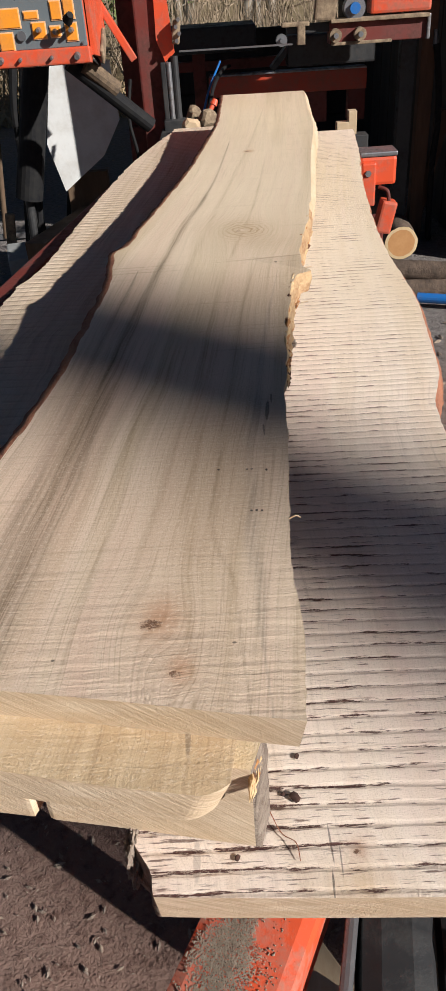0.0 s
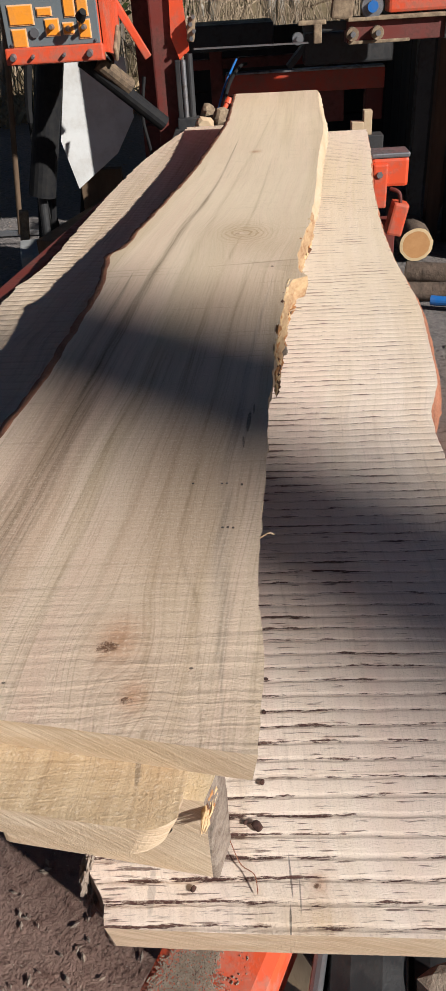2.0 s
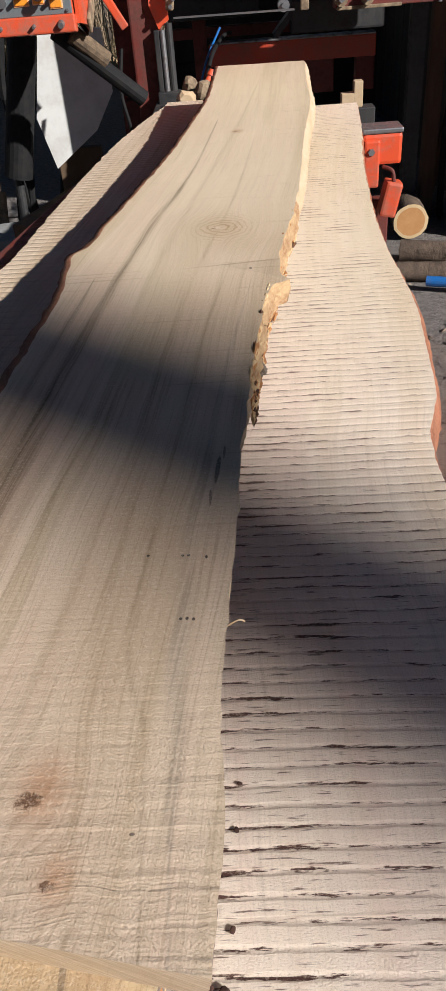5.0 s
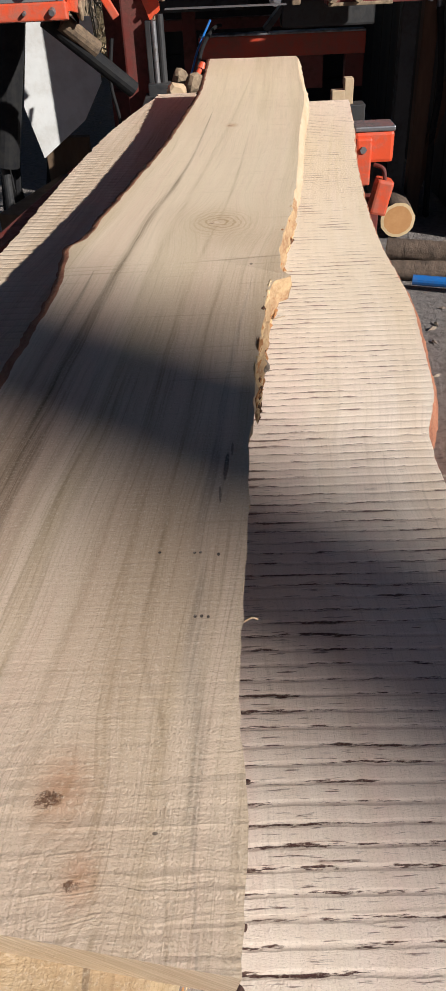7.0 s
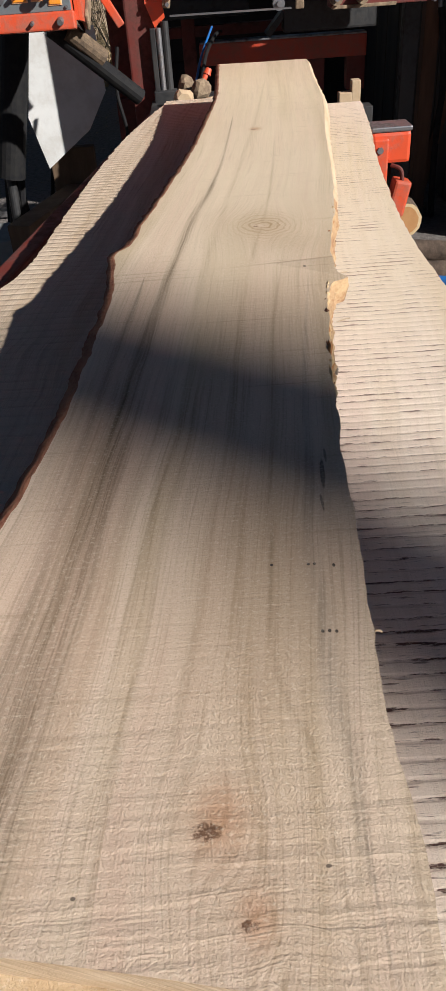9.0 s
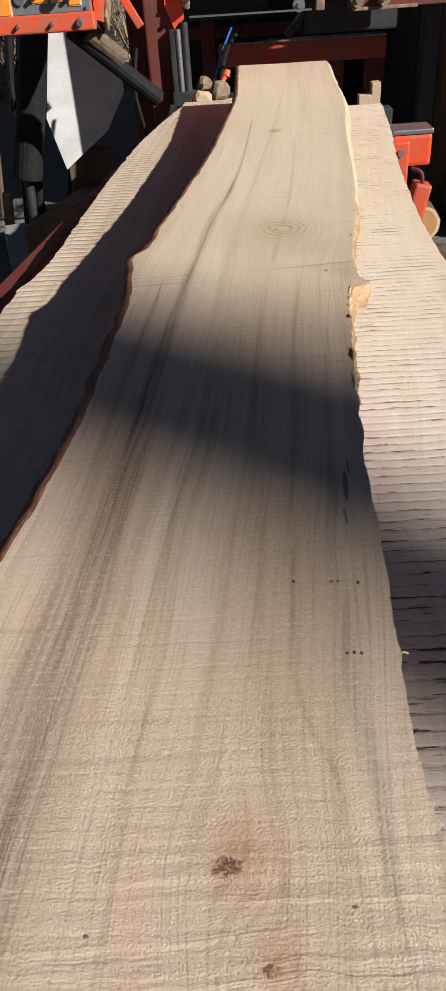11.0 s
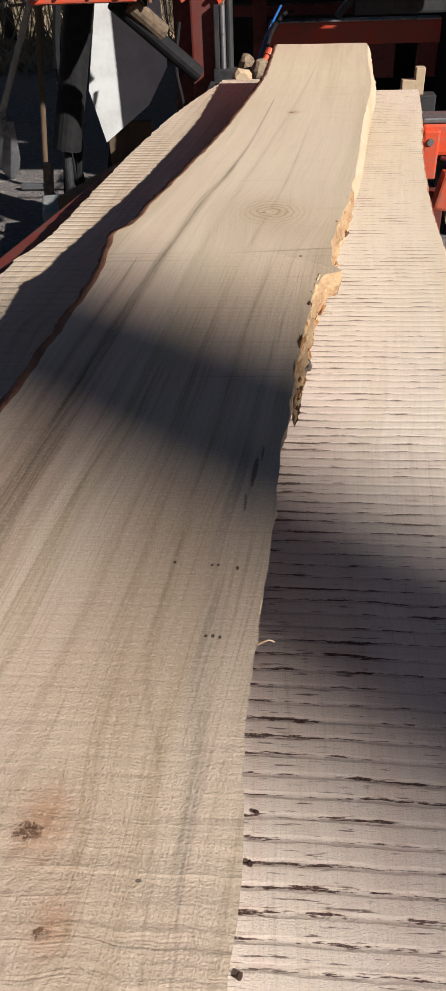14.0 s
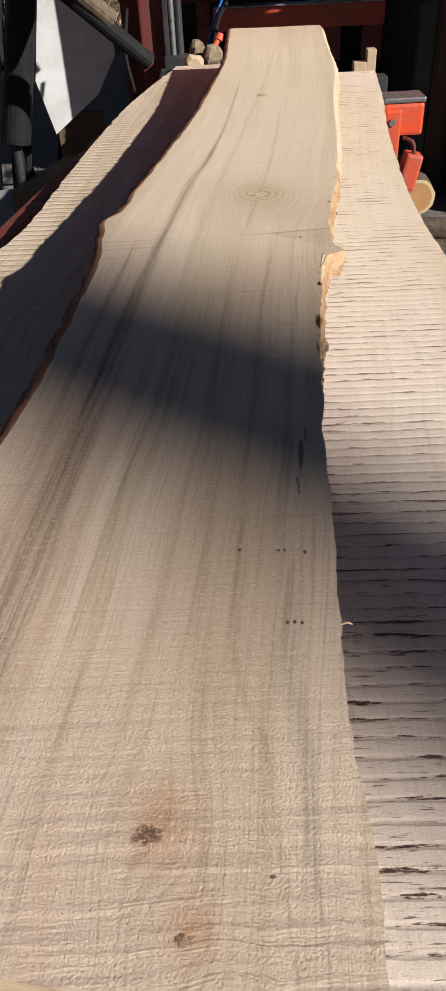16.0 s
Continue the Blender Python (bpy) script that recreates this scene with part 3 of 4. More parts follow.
a_right = curve([(0.36, 0.074), (0.42, 0.083), (0.478, 0.0875), (0.53, 0.085), (0.6, 0.088), (0.69, 0.096), (0.82, 0.104), (1.01, 0.122), (1.17, 0.142),
                 (1.205, 0.149), (1.226, 0.158), (1.239, 0.178), (1.256, 0.169), (1.285, 0.167), (1.40, 0.180), (1.51, 0.202), (1.74, 0.234), (2.1, 0.274), (2.45, 0.320), (2.83, 0.344), (3.1, 0.366)])
plank_a = slab("pale fresh-sawn maple plank with dark streaks, topping the stack", a_left, a_right, flat(0.930), 0.030,
     lambda x: 0.398 - 0.19 * x, lambda x: 3.15 - 0.10 * x, MAPLE, (BARK_RED, ((BARK_GREY, SIDE, TORN, SIDE), (0.49, 0.95, 1.56))), lambda y: 0.008,
     curve([(0.3, -0.002), (0.44, -0.006), (0.52, -0.012), (0.84, -0.008), (0.95, 0.000), (1.0, 0.003), (1.15, 0.004), (1.205, 0.002), (1.238, -0.022), (1.27, 0.002), (1.45, 0.004), (1.6, 0.006),
            (1.8, 0.010), (2.2, 0.012), (2.8, 0.014), (3.2, 0.008)]), 1.0, lip=(0.0105, 0.0), tilt=0.004, cols=40,
     streaks=((curve([(0.38, -0.150), (0.625, -0.125), (0.748, -0.107), (0.919, -0.092), (1.10, -0.073), (1.233, -0.058), (1.373, -0.039), (1.516, -0.020), (1.652, 0.010), (1.9, 0.045), (2.3, 0.085)]),
               curve([(0.38, 0.020), (0.75, 0.016), (0.95, 0.010), (1.2, 0.007), (1.5, 0.006), (1.8, 0.003), (2.2, 0.0015), (2.3, 0.00003)])),
              (curve([(0.5, -0.160), (0.70, -0.139), (0.867, -0.126), (0.946, -0.120), (1.042, -0.112), (1.139, -0.098), (1.226, -0.090), (1.3, -0.085)]),
               curve([(0.5, 0.008), (0.9, 0.006), (1.10, 0.004), (1.24, 0.0015), (1.27, 0.00003), (1.3, 0.00003)])),
              (curve([(0.40, 0.046), (0.482, 0.041), (0.521, 0.039), (0.554, 0.028), (0.591, 0.024), (0.656, 0.028), (0.737, 0.035), (0.862, 0.048), (1.1, 0.072), (1.4, 0.12)]),
               curve([(0.40, 0.0010), (0.5, 0.0022), (0.7, 0.0026), (1.0, 0.003), (1.2, 0.002), (1.35, 0.00003), (1.4, 0.00003)])),
              (curve([(0.40, 0.060), (0.456, 0.058), (0.512, 0.060), (0.561, 0.055), (0.62, 0.059), (0.692, 0.060), (0.80, 0.073), (1.0, 0.095), (1.3, 0.14)]),
               curve([(0.44, 0.001), (0.47, 0.004), (0.55, 0.007), (0.7, 0.006), (0.9, 0.004), (1.1, 0.002), (1.25, 0.00003), (1.3, 0.00003)])),
              (curve([(0.40, 0.010), (0.55, 0.004), (0.7, 0.006), (0.9, 0.020), (1.2, 0.045), (1.6, 0.11), (2.2, 0.18)]),
               curve([(0.40, 0.002), (0.6, 0.007), (0.9, 0.008), (1.2, 0.004), (1.9, 0.002), (2.1, 0.00003), (2.2, 0.00003)])),
              (curve([(0.40, -0.085), (0.6, -0.065), (0.9, -0.048), (1.2, -0.015), (1.6, 0.04), (2.2, 0.13), (3.0, 0.23)]),
               curve([(0.40, 0.0012), (0.7, 0.002), (1.0, 0.004), (1.4, 0.006), (2.0, 0.004), (2.6, 0.002), (2.9, 0.00003), (3.0, 0.00003)]))),
     grain=(curve([(0.38, -0.25), (0.875, -0.152), (1.4, -0.112), (2.0, -0.012), (3.2, 0.085)]), curve([(0.36, 0.080), (1.0, 0.122), (1.75, 0.235), (3.1, 0.366)])))
b_right = curve([(0.3, 0.026), (0.36, 0.032), (0.41, 0.037), (0.5, 0.038), (0.80, 0.055), (0.93, 0.094), (1.0, 0.107), (1.2, 0.134), (1.3, 0.156), (1.5, 0.196), (1.8, 0.247), (2.2, 0.292), (2.7, 0.344), (3.1, 0.378)])
slab("pale maple plank lying under the top plank, its end showing", lambda y: a_left(y) + 0.03, b_right, flat(0.900), 0.028,
     lambda x: 0.356 - 0.205 * x + 0.013 * (max(0.0, x - 0.008) / 0.024) ** 2, flat(3.02), MAPLE_B, (BARK_RED, ((SIDE, TORN, SIDE, SIDE), (0.93, 1.5, 9.0))), flat(0.012), curve([(0.3, -0.012), (0.6, -0.008), (1.6, -0.004), (3.1, 0.004)]), 2.0, tilt=0.002, cols=70)
c_left = curve([(0.3, -0.265), (0.7, -0.20), (1.0, -0.155), (1.4, -0.098), (2.0, 0.0), (3.0, 0.09)])
c_right = curve([(0.3, 0.036), (0.38, 0.041), (0.42, 0.050), (0.45, 0.052), (0.55, 0.030), (1.0, 0.03), (1.5, 0.10), (2.0, 0.20), (3.0, 0.33)])
plank_c = slab("yellowish maple plank with grey bark, third in the stack", c_left, c_right, flat(0.871), 0.095,
     lambda x: 0.400 - 0.195 * x + 0.022 * math.exp(-((x + 0.121) / 0.0035) ** 2), flat(3.0), MAPLE_C, (BARK_RED, BARK_GREY), flat(0.005), flat(0.003), 3.0, ragged=0.005, tilt=0.002, cols=90, step=0.015)
d_top = curve([(0.3, 0.774), (1.3, 0.775), (2.0, 0.792), (2.6, 0.812), (2.95, 0.825)])
d_left = curve([(0.34, -0.033), (0.37, -0.032), (0.385, -0.040), (0.41, -0.052), (0.6, -0.045), (1.2, 0.0), (2.0, 0.1), (2.95, 0.26)])
d_right = curve([(0.3, 0.40), (0.6, 0.37), (0.94, 0.336), (1.08, 0.345), (1.17, 0.372), (1.3, 0.388), (1.47, 0.405), (1.74, 0.403), (1.95, 0.412),
                 (2.1, 0.425), (2.3, 0.444), (2.47, 0.466), (2.6, 0.485), (2.94, 0.520)])
plank_d = slab("wide maple plank with dark-stained saw ridges across it", d_left, d_right, d_top, T,
     lambda x: 0.358 - 0.05 * x, flat(2.94), RIDGED, (BARK_GREY, BARK_RED), flat(0.004), curve([(0.3, 0.004), (1.0, 0.008), (1.5, 0.016), (2.0, 0.008), (3, 0.004)]), 4.0)
l_left = curve([(0.4, -0.52), (1.0, -0.45), (1.4, -0.395), (1.60, -0.376), (1.737, -0.343), (2.01, -0.316), (2.377, -0.279), (2.805, -0.221), (3.31, -0.112)])
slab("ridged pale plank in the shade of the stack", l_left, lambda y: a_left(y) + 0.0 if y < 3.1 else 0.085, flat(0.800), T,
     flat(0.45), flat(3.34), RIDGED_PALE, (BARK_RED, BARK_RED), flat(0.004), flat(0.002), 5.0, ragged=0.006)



def torn_fibres(plank, edge, stretches, z_top, depth, seed, count, out, mix, girth=1.0):
    """Slivers of torn wood along a plank's edge: edge(y) is its top corner; they lean out and down from it."""
    rr = random.Random(seed)
    bm = bmesh.new()
    for k in range(count):
        y0, y1 = rr.choice(stretches)
        y = rr.uniform(y0, y1)
        g = rr.random()
        ln, wd = rr.uniform(0.010, 0.055) * min(1.0, (y1 - y0) * 5), rr.uniform(0.0012, 0.0042) * girth
        x = edge(y) + out * g * (0.5 + 0.5 * noise.noise((y * 9, seed, 0))) - 0.001
        z = z_top - 0.002 - depth * g
        a = Vector((x, y - ln / 2, z - rr.uniform(0, 0.006)))
        b = Vector((edge(min(y + ln / 2, y1)) + (x - edge(y)) + rr.uniform(-0.001, 0.003), min(y + ln / 2, y1), z + rr.uniform(-0.003, 0.004)))
        mid = a.lerp(b, rr.uniform(0.35, 0.65)) + Vector((rr.uniform(0, 0.002), 0, rr.uniform(0, 0.002)))
        ring = [bm.verts.new(mid + Vector((dx * wd, 0, dz * wd))) for dx, dz in ((1.0, 0.3), (0.2, 1.0), (-0.9, 0.2), (-0.1, -0.9))]
        va, vb = bm.verts.new(a), bm.verts.new(b)
        sort = rr.choices((0, 1, 2), mix if g > 0.35 else (0.80, 0.16, 0.04))[0]
        for j in range(4):
            for face in ((ring[j], ring[(j + 1) % 4], va), (ring[(j + 1) % 4], ring[j], vb)):
                bm.faces.new(face).material_index = sort
    bmesh.ops.recalc_face_normals(bm, faces=bm.faces[:])
    tagged(part("torn_wood", bm, [CREAM, AMBER, DARK_FIBRE], plank, "torn amber and cream wood fibres"), kind="stuff")


torn_fibres(plank_a, a_right, ((0.94, 1.08), (1.0, 1.225), (1.10, 1.205), (1.28, 1.53)), 0.930, 0.050, 3, 900, 0.006, (0.34, 0.46, 0.20))
torn_fibres(plank_c, c_right, ((0.385, 0.47),), 0.869, 0.014, 4, 200, 0.004, (0.74, 0.18, 0.08), 0.45)


def bark_lump(name, at, size, plank, seed, label):
    """A ragged lump of bark stuck to a plank's edge."""
    bm = bmesh.new()
    bmesh.ops.create_icosphere(bm, subdivisions=4, radius=1.0)
    for v in bm.verts:
        v.co *= 1 + 0.45 * noise.noise(v.co * 1.6 + Vector((seed, 0, 0))) + 0.30 * noise.noise(v.co * 5.5 + Vector((0, seed, 0))) + 0.12 * noise.noise(v.co * 14)
    bm.transform(Matrix.Translation(at) @ Matrix.Diagonal((*size, 1)))
    part(name, bm, BARK_GREY, plank, label)


bark_lump("bark_stub", (-0.050, 0.404, 0.752), (0.008, 0.016, 0.024), plank_d, 3, "ragged grey bark left at the corner")
bark_lump("bark_knob", (0.131, 1.035, 0.893), (0.006, 0.009, 0.007), plank_a, 6, "crumbled bark knob caught on the edge")

# ---- sawmill bed ----
bed = thing("sawmill_bed", (0.1, 2.5, 0.0), "red steel sawmill bed with crossbeams, worn and dusty", "sawmill")
rail_a, rail_b = Vector((-0.669, 0.55, 0.675)), Vector((-0.145, 3.65, 0.675))
d = rail_b - rail_a
part("side_rail", box(*((rail_a + rail_b) / 2), 0.05, d.length, 0.11, (0, 0, math.degrees(math.atan2(-d.x, d.y))), 0.006), RED_DARK_SHADE, bed)
for y in (0.62, 1.35, 2.1, 2.75):
    part("bunk", box(0.06, y, 0.675, 0.62, 0.075, 0.09, (0, 0, 0)), RED_DUSTY, bed)
part("end_beam", box(-0.026, 0.29, 0.560, 0.104, 0.70, 0.08, (0, 0, -26), 0.014), RED_DUSTY, bed, "red beam caked with sawdust")
for x, y in ((-0.30, 1.9), (-0.20, 3.1), (0.30, 2.6), (0.28, 1.2)):
    part("leg", box(x, y, 0.33, 0.07, 0.07, 0.66), BLACK, bed)
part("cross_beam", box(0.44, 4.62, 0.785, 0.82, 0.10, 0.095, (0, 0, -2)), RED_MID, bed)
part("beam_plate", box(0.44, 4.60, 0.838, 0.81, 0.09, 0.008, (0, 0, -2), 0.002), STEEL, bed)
part("hanger", box(0.80, 4.60, 0.67, 0.09, 0.08, 0.16), RED_DARK_SHADE, bed)
part("hanger", box(0.52, 4.60, 0.665, 0.25, 0.06, 0.15), RED_DARK_SHADE, bed)

# ---- log clamp ----
clamp = thing("log_clamp", (0.56, 2.62, 0.0), "bright orange-red log clamp beside the bed", "clamp")
part("post", box(0.56, 2.68, 0.30, 0.05, 0.05, 0.60), RED_DARK_SHADE, clamp)
part("head", box(0.545, 2.64, 0.758, 0.115, 0.09, 0.085, (0, 0, 0), 0.01), RED, clamp)
part("head_cap", box(0.545, 2.64, 0.807, 0.117, 0.092, 0.014, (0, 0, 0), 0.004), STEEL, clamp)
part("arm", box(0.515, 2.60, 0.72, 0.045, 0.03, 0.13, (0, 0, 0), 0.006), RED, clamp)
part("jaw", box(0.575, 2.60, 0.62, 0.05, 0.06, 0.10, (0, 12, 0), 0.008), RED, clamp)
part("bolt", tube((0.512, 2.58, 0.755), (0.512, 2.595, 0.755), 0.010, sides=6), STEEL, clamp)
part("hose", hose([(0.55, 2.60, 0.71), (0.575, 2.585, 0.70), (0.582, 2.585, 0.665)], 0.006), RED_DARK_SHADE, clamp)

# tray holds the scraps; its black stands in for a dark gap
part("tray", box(0.02, 3.58, 0.735, 0.40, 0.45, 0.03, bevel=0.004), BLACK, bed)
part("stop_bracket", box(0.60, 3.56, 0.665, 0.16, 0.08, 0.07, bevel=0.004), BLACK, bed)
part("stop_leg", box(0.60, 3.58, 0.315, 0.06, 0.06, 0.63, bevel=0.004), BLACK, bed)
part("black_hose", hose([(0.02, 3.75, 0.77), (0.05, 3.95, 0.86), (0.10, 4.25, 0.90), (0.14, 4.6, 0.88)], 0.008), RUBBER, bed)
part("blue_hose", hose([(0.00, 3.80, 0.78), (0.03, 4.0, 0.85), (0.09, 4.3, 0.93)], 0.005), BLUE, bed)
part("lever", tube((0.0, 3.62, 0.76), (0.045, 3.66, 0.835), 0.010), RED, bed)
part("lever_knob", tube((0.045, 3.66, 0.83), (0.055, 3.668, 0.85), 0.016, 0.012), RED, bed)
part("black_housing", box(0.158, 0.36, 0.54, 0.072, 0.34, 0.07, (0, 0, -10), 0.022), BLACK, bed, "black steel housing dusted with sawdust")
part("housing_ledge", box(0.242, 0.37, 0.515, 0.080, 0.32, 0.06, (0, 0, -10), 0.018), BLACK, bed)
part("housing_leg", box(0.20, 0.51, 0.26, 0.048, 0.048, 0.53), BLACK, bed)
part("housing_strip", box(0.121, 0.40, 0.55, 0.012, 0.30, 0.05, (0, 0, -14), 0.004), STEEL, bed)

# ---- saw carriage ----
saw = thing("saw_carriage", (-0.25, 3.5, 0.0), "orange-red bandsaw carriage with a grey control panel", "sawmill carriage")
cb = part("control_box", box(-0.545, 3.40, 1.235, 0.335, 0.40, 0.27, (0, 0, 0), 0.008), RED, saw)
part("front_lip", box(-0.545, 3.185, 1.082, 0.345, 0.04, 0.052, (-8, 0, 0), 0.006), RED, cb)
part("underside", polyplate([(-0.376, 3.22, 1.15), (-0.376, 3.60, 1.15), (-0.376, 3.42, 1.02), (-0.376, 3.24, 1.075)], 0.004), RED, cb)
bm = bmesh.new()
for f0, f1 in (((-0.377, 3.20, 1.16), (-0.377, 3.58, 1.16)),):
    q = [(-0.374, 3.20, 1.36), (-0.374, 3.60, 1.36), (-0.374, 3.60, 1.14), (-0.374, 3.45, 1.03), (-0.374, 3.36, 1.06), (-0.374, 3.20, 1.08)]
    a = [bm.verts.new(p) for p in q]
    b = [bm.verts.new((p[0] + 0.012, p[1], p[2])) for p in q]
    bm.faces.new(a)
    bm.faces.new(b[::-1])
    for k in range(6):
        bm.faces.new((a[k], b[k], b[(k + 1) % 6], a[(k + 1) % 6]))
    bmesh.ops.recalc_face_normals(bm, faces=bm.faces[:])
part("side_plate", bm, RED, cb)
part("sawdust_crust", box(-0.355, 3.42, 1.09, 0.012, 0.16, 0.05, (25, 0, 0), 0.005), DUSTY_BROWN, cb)
pn = part("panel", box(-0.545, 3.192, 1.192, 0.325, 0.016, 0.165, (0, 0, 0), 0.002), PANEL, cb)
for cx, cz, w, h in ((-0.644, 1.205, 0.080, 0.054), (-0.660, 1.137, 0.046, 0.050), (-0.562, 1.211, 0.046, 0.020), (-0.5415, 1.164, 0.043, 0.046),
                     (-0.4856, 1.158, 0.032, 0.030), (-0.475, 1.220, 0.033, 0.052), (-0.430, 1.222, 0.032, 0.054), (-0.430, 1.154, 0.036, 0.050)):
    part("decal_border", box(cx, 3.183, cz, w + 0.008, 0.004, h + 0.008, bevel=0.001), PALE_ORANGE, pn)
    part("decal", box(cx, 3.180, cz, w, 0.004, h, bevel=0.001), ORANGE, pn)
for k in range(4):
    lb = part("label_plate", box(-0.675 + 0.085 * k, 3.186, 1.302, 0.062, 0.006, 0.042, bevel=0.001), WHITE, cb)
    for q in range(3):
        part("text_bar", box(-0.675 + 0.085 * k, 3.1815, 1.312 - 0.011 * q, 0.042, 0.003, 0.005, bevel=0.0), BLACK, lb)
part("badge", tube((-0.605, 3.184, 1.152), (-0.605, 3.176, 1.152), 0.016, sides=10), STEEL, pn)
for cx, cz in ((-0.5415, 1.166), (-0.4856, 1.158), (-0.430, 1.160)):
    part("switch", tube((cx, 3.180, cz), (cx, 3.150, cz), 0.010, 0.006), STEEL, pn)
lv = part("switch_lever", tube((-0.435, 3.178, 1.175), (-0.43, 3.12, 1.195), 0.006), RUBBER, pn)
part("lever_ball", tube((-0.43, 3.125, 1.190), (-0.415, 3.105, 1.207), 0.018, 0.012, sides=12), RUBBER, lv)
for cx, cz in ((-0.70, 1.265), (-0.60, 1.266), (-0.47, 1.266), (-0.69, 1.12), (-0.395, 1.12), (-0.395, 1.262)):
    part("screw", tube((cx, 3.184, cz), (cx, 3.178, cz), 0.0045, sides=8), STEEL, pn)
for x, r in ((-0.69, 0.013), (-0.62, 0.007), (-0.51, 0.007), (-0.42, 0.013)):
    part("bolt", tube((x, 3.17, 1.083), (x, 3.148, 1.080), r, r * 0.7), STEEL, cb)
part("side_brace", box(-0.335, 3.60, 1.15, 0.028, 0.028, 0.30, (0, -30, 0)), RED, saw)
# mast and web wear the red that has shade in its colour
part("mast", box(-0.195, 3.74, 0.98, 0.115, 0.12, 0.90, bevel=0.008), RED_DARK_SHADE, saw)
part("mast_web", box(-0.28, 3.80, 1.05, 0.10, 0.03, 0.60, bevel=0.004), RED_DARK_SHADE, saw)
part("mast_plate", polyplate([(-0.165, 3.66, 1.24), (-0.115, 3.66, 1.22), (-0.10, 3.66, 1.03), (-0.14, 3.66, 1.00), (-0.17, 3.66, 1.08)], 0.03), RED, saw)
gd = part("blade_guide", box(-0.085, 3.64, 1.105, 0.03, 0.05, 0.085, (0, 8, 0), 0.006), DUSTY_BROWN, saw)
for k in range(4):
    part("guide_bolt", tube((-0.085 + 0.012 * (k % 2), 3.60, 1.075 + 0.024 * k), (-0.085 + 0.012 * (k % 2), 3.62, 1.075 + 0.024 * k), 0.008, sides=6), STEEL, gd)
part("black_post", box(-0.150, 3.66, 0.88, 0.022, 0.03, 0.24, bevel=0.004), BLACK, saw)
part("lift_screw", tube((-0.128, 3.65, 0.76), (-0.128, 3.65, 1.00), 0.011), STEEL, saw)
part("lift_tube", tube((-0.103, 3.66, 0.78), (-0.103, 3.66, 1.02), 0.015), BLACK, saw)
part("lift_cap", box(-0.12, 3.65, 0.765, 0.09, 0.07, 0.05), BLACK, saw)
# black cylinder in dull rubber black, which stands in for shade on it
part("cylinder", tube((-0.49, 3.40, 1.045), (-0.215, 3.52, 0.79), 0.030), RUBBER, saw)
part("cylinder_sleeve", tube((-0.435, 3.40, 1.035), (-0.33, 3.46, 0.935), 0.032), CAKED, saw)
part("base_box", box(-0.27, 3.83, 0.66, 0.12, 0.16, 0.18), RED_DARK_SHADE, saw)
part("base_foot", box(-0.20, 3.72, 0.28, 0.16, 0.16, 0.56), RED_DARK_SHADE, saw)
part("hanging_cable", hose([(-0.29, 3.64, 0.95), (-0.31, 3.62, 0.80), (-0.29, 3.62, 0.66), (-0.30, 3.64, 0.50)], 0.007), RUBBER, saw)
part("band_blade", box(0.15, 3.66, 1.033, 0.46, 0.022, 0.0035, (4, 0.4, 0), 0.0), STEEL, saw)
part("arm", box(0.775, 3.95, 1.040, 0.42, 0.10, 0.080), RED_DARK_SHADE, saw)
part("arm_end", box(0.985, 3.94, 1.045, 0.014, 0.11, 0.095), STEEL, saw)
part("arm_cap", box(0.775, 3.93, 1.087, 0.42, 0.11, 0.014, bevel=0.003), DUSTY_BROWN, saw)
part("arm_lip", box(0.70, 3.90, 1.002, 0.26, 0.03, 0.012, bevel=0.003), DUSTY_BROWN, saw)
part("wheel_cover", box(0.87, 3.98, 1.21, 0.26, 0.12, 0.22, bevel=0.012), RED, saw)
wl = part("idle_wheel", tube((0.665, 3.88, 1.13), (0.665, 3.94, 1.13), 0.045, sides=24), STEEL, saw)
part("wheel_hub", tube((0.665, 3.865, 1.13), (0.665, 3.885, 1.13), 0.022, sides=16), BLUE, wl)
part("guide_block", box(0.545, 3.92, 1.14, 0.09, 0.06, 0.10, (0, 6, 0), 0.010), DUSTY_BROWN, saw)
part("guide_bar", box(0.53, 3.95, 1.065, 0.30, 0.04, 0.035), BLACK, saw)
part("tee_bracket", box(0.415, 3.90, 1.085, 0.12, 0.03, 0.018, bevel=0.006), DUSTY_BROWN, saw)
part("tee_stem", box(0.44, 3.90, 1.045, 0.034, 0.03, 0.075, bevel=0.005), DUSTY_BROWN, saw)
rg = part("roller_guide", tube((0.355, 3.88, 1.03), (0.355, 3.92, 1.03), 0.024, sides=14), STEEL, saw)
part("roller_bolt", tube((0.355, 3.86, 1.03), (0.355, 3.885, 1.03), 0.010, sides=6), STEEL, rg)
for x in (0.585, 0.69):
    ro = part("roller", tube((x, 3.865, 1.035), (x, 3.91, 1.035), 0.026, sides=18), DUSTY_BROWN, saw)
    part("roller_pin", tube((x, 3.85, 1.035), (x, 3.868, 1.035), 0.011, sides=10), STEEL, ro)
# beam added above the view so that its shadow falls on the mast
part("unseen_head_beam", box(0.40, 3.98, 1.62, 1.45, 0.22, 0.50, bevel=0.02), RED, saw)
part("head_post", box(0.93, 4.02, 1.35, 0.10, 0.10, 0.30), RED_DARK_SHADE, saw)
part("blade_cover", box(0.62, 4.30, 0.955, 0.42, 0.12, 0.13, bevel=0.01), BLACK, saw)
part("cover_slope", box(0.385, 4.30, 0.935, 0.14, 0.10, 0.025, (0, -48, 0), 0.004), BLACK, saw)
part("motor_cover", box(0.06, 4.9, 0.99, 0.46, 0.35, 0.12, bevel=0.01), BLACK, saw)
part("frame_bar", box(0.20, 4.9, 0.86, 0.95, 0.06, 0.05), RED_DARK_SHADE, saw)
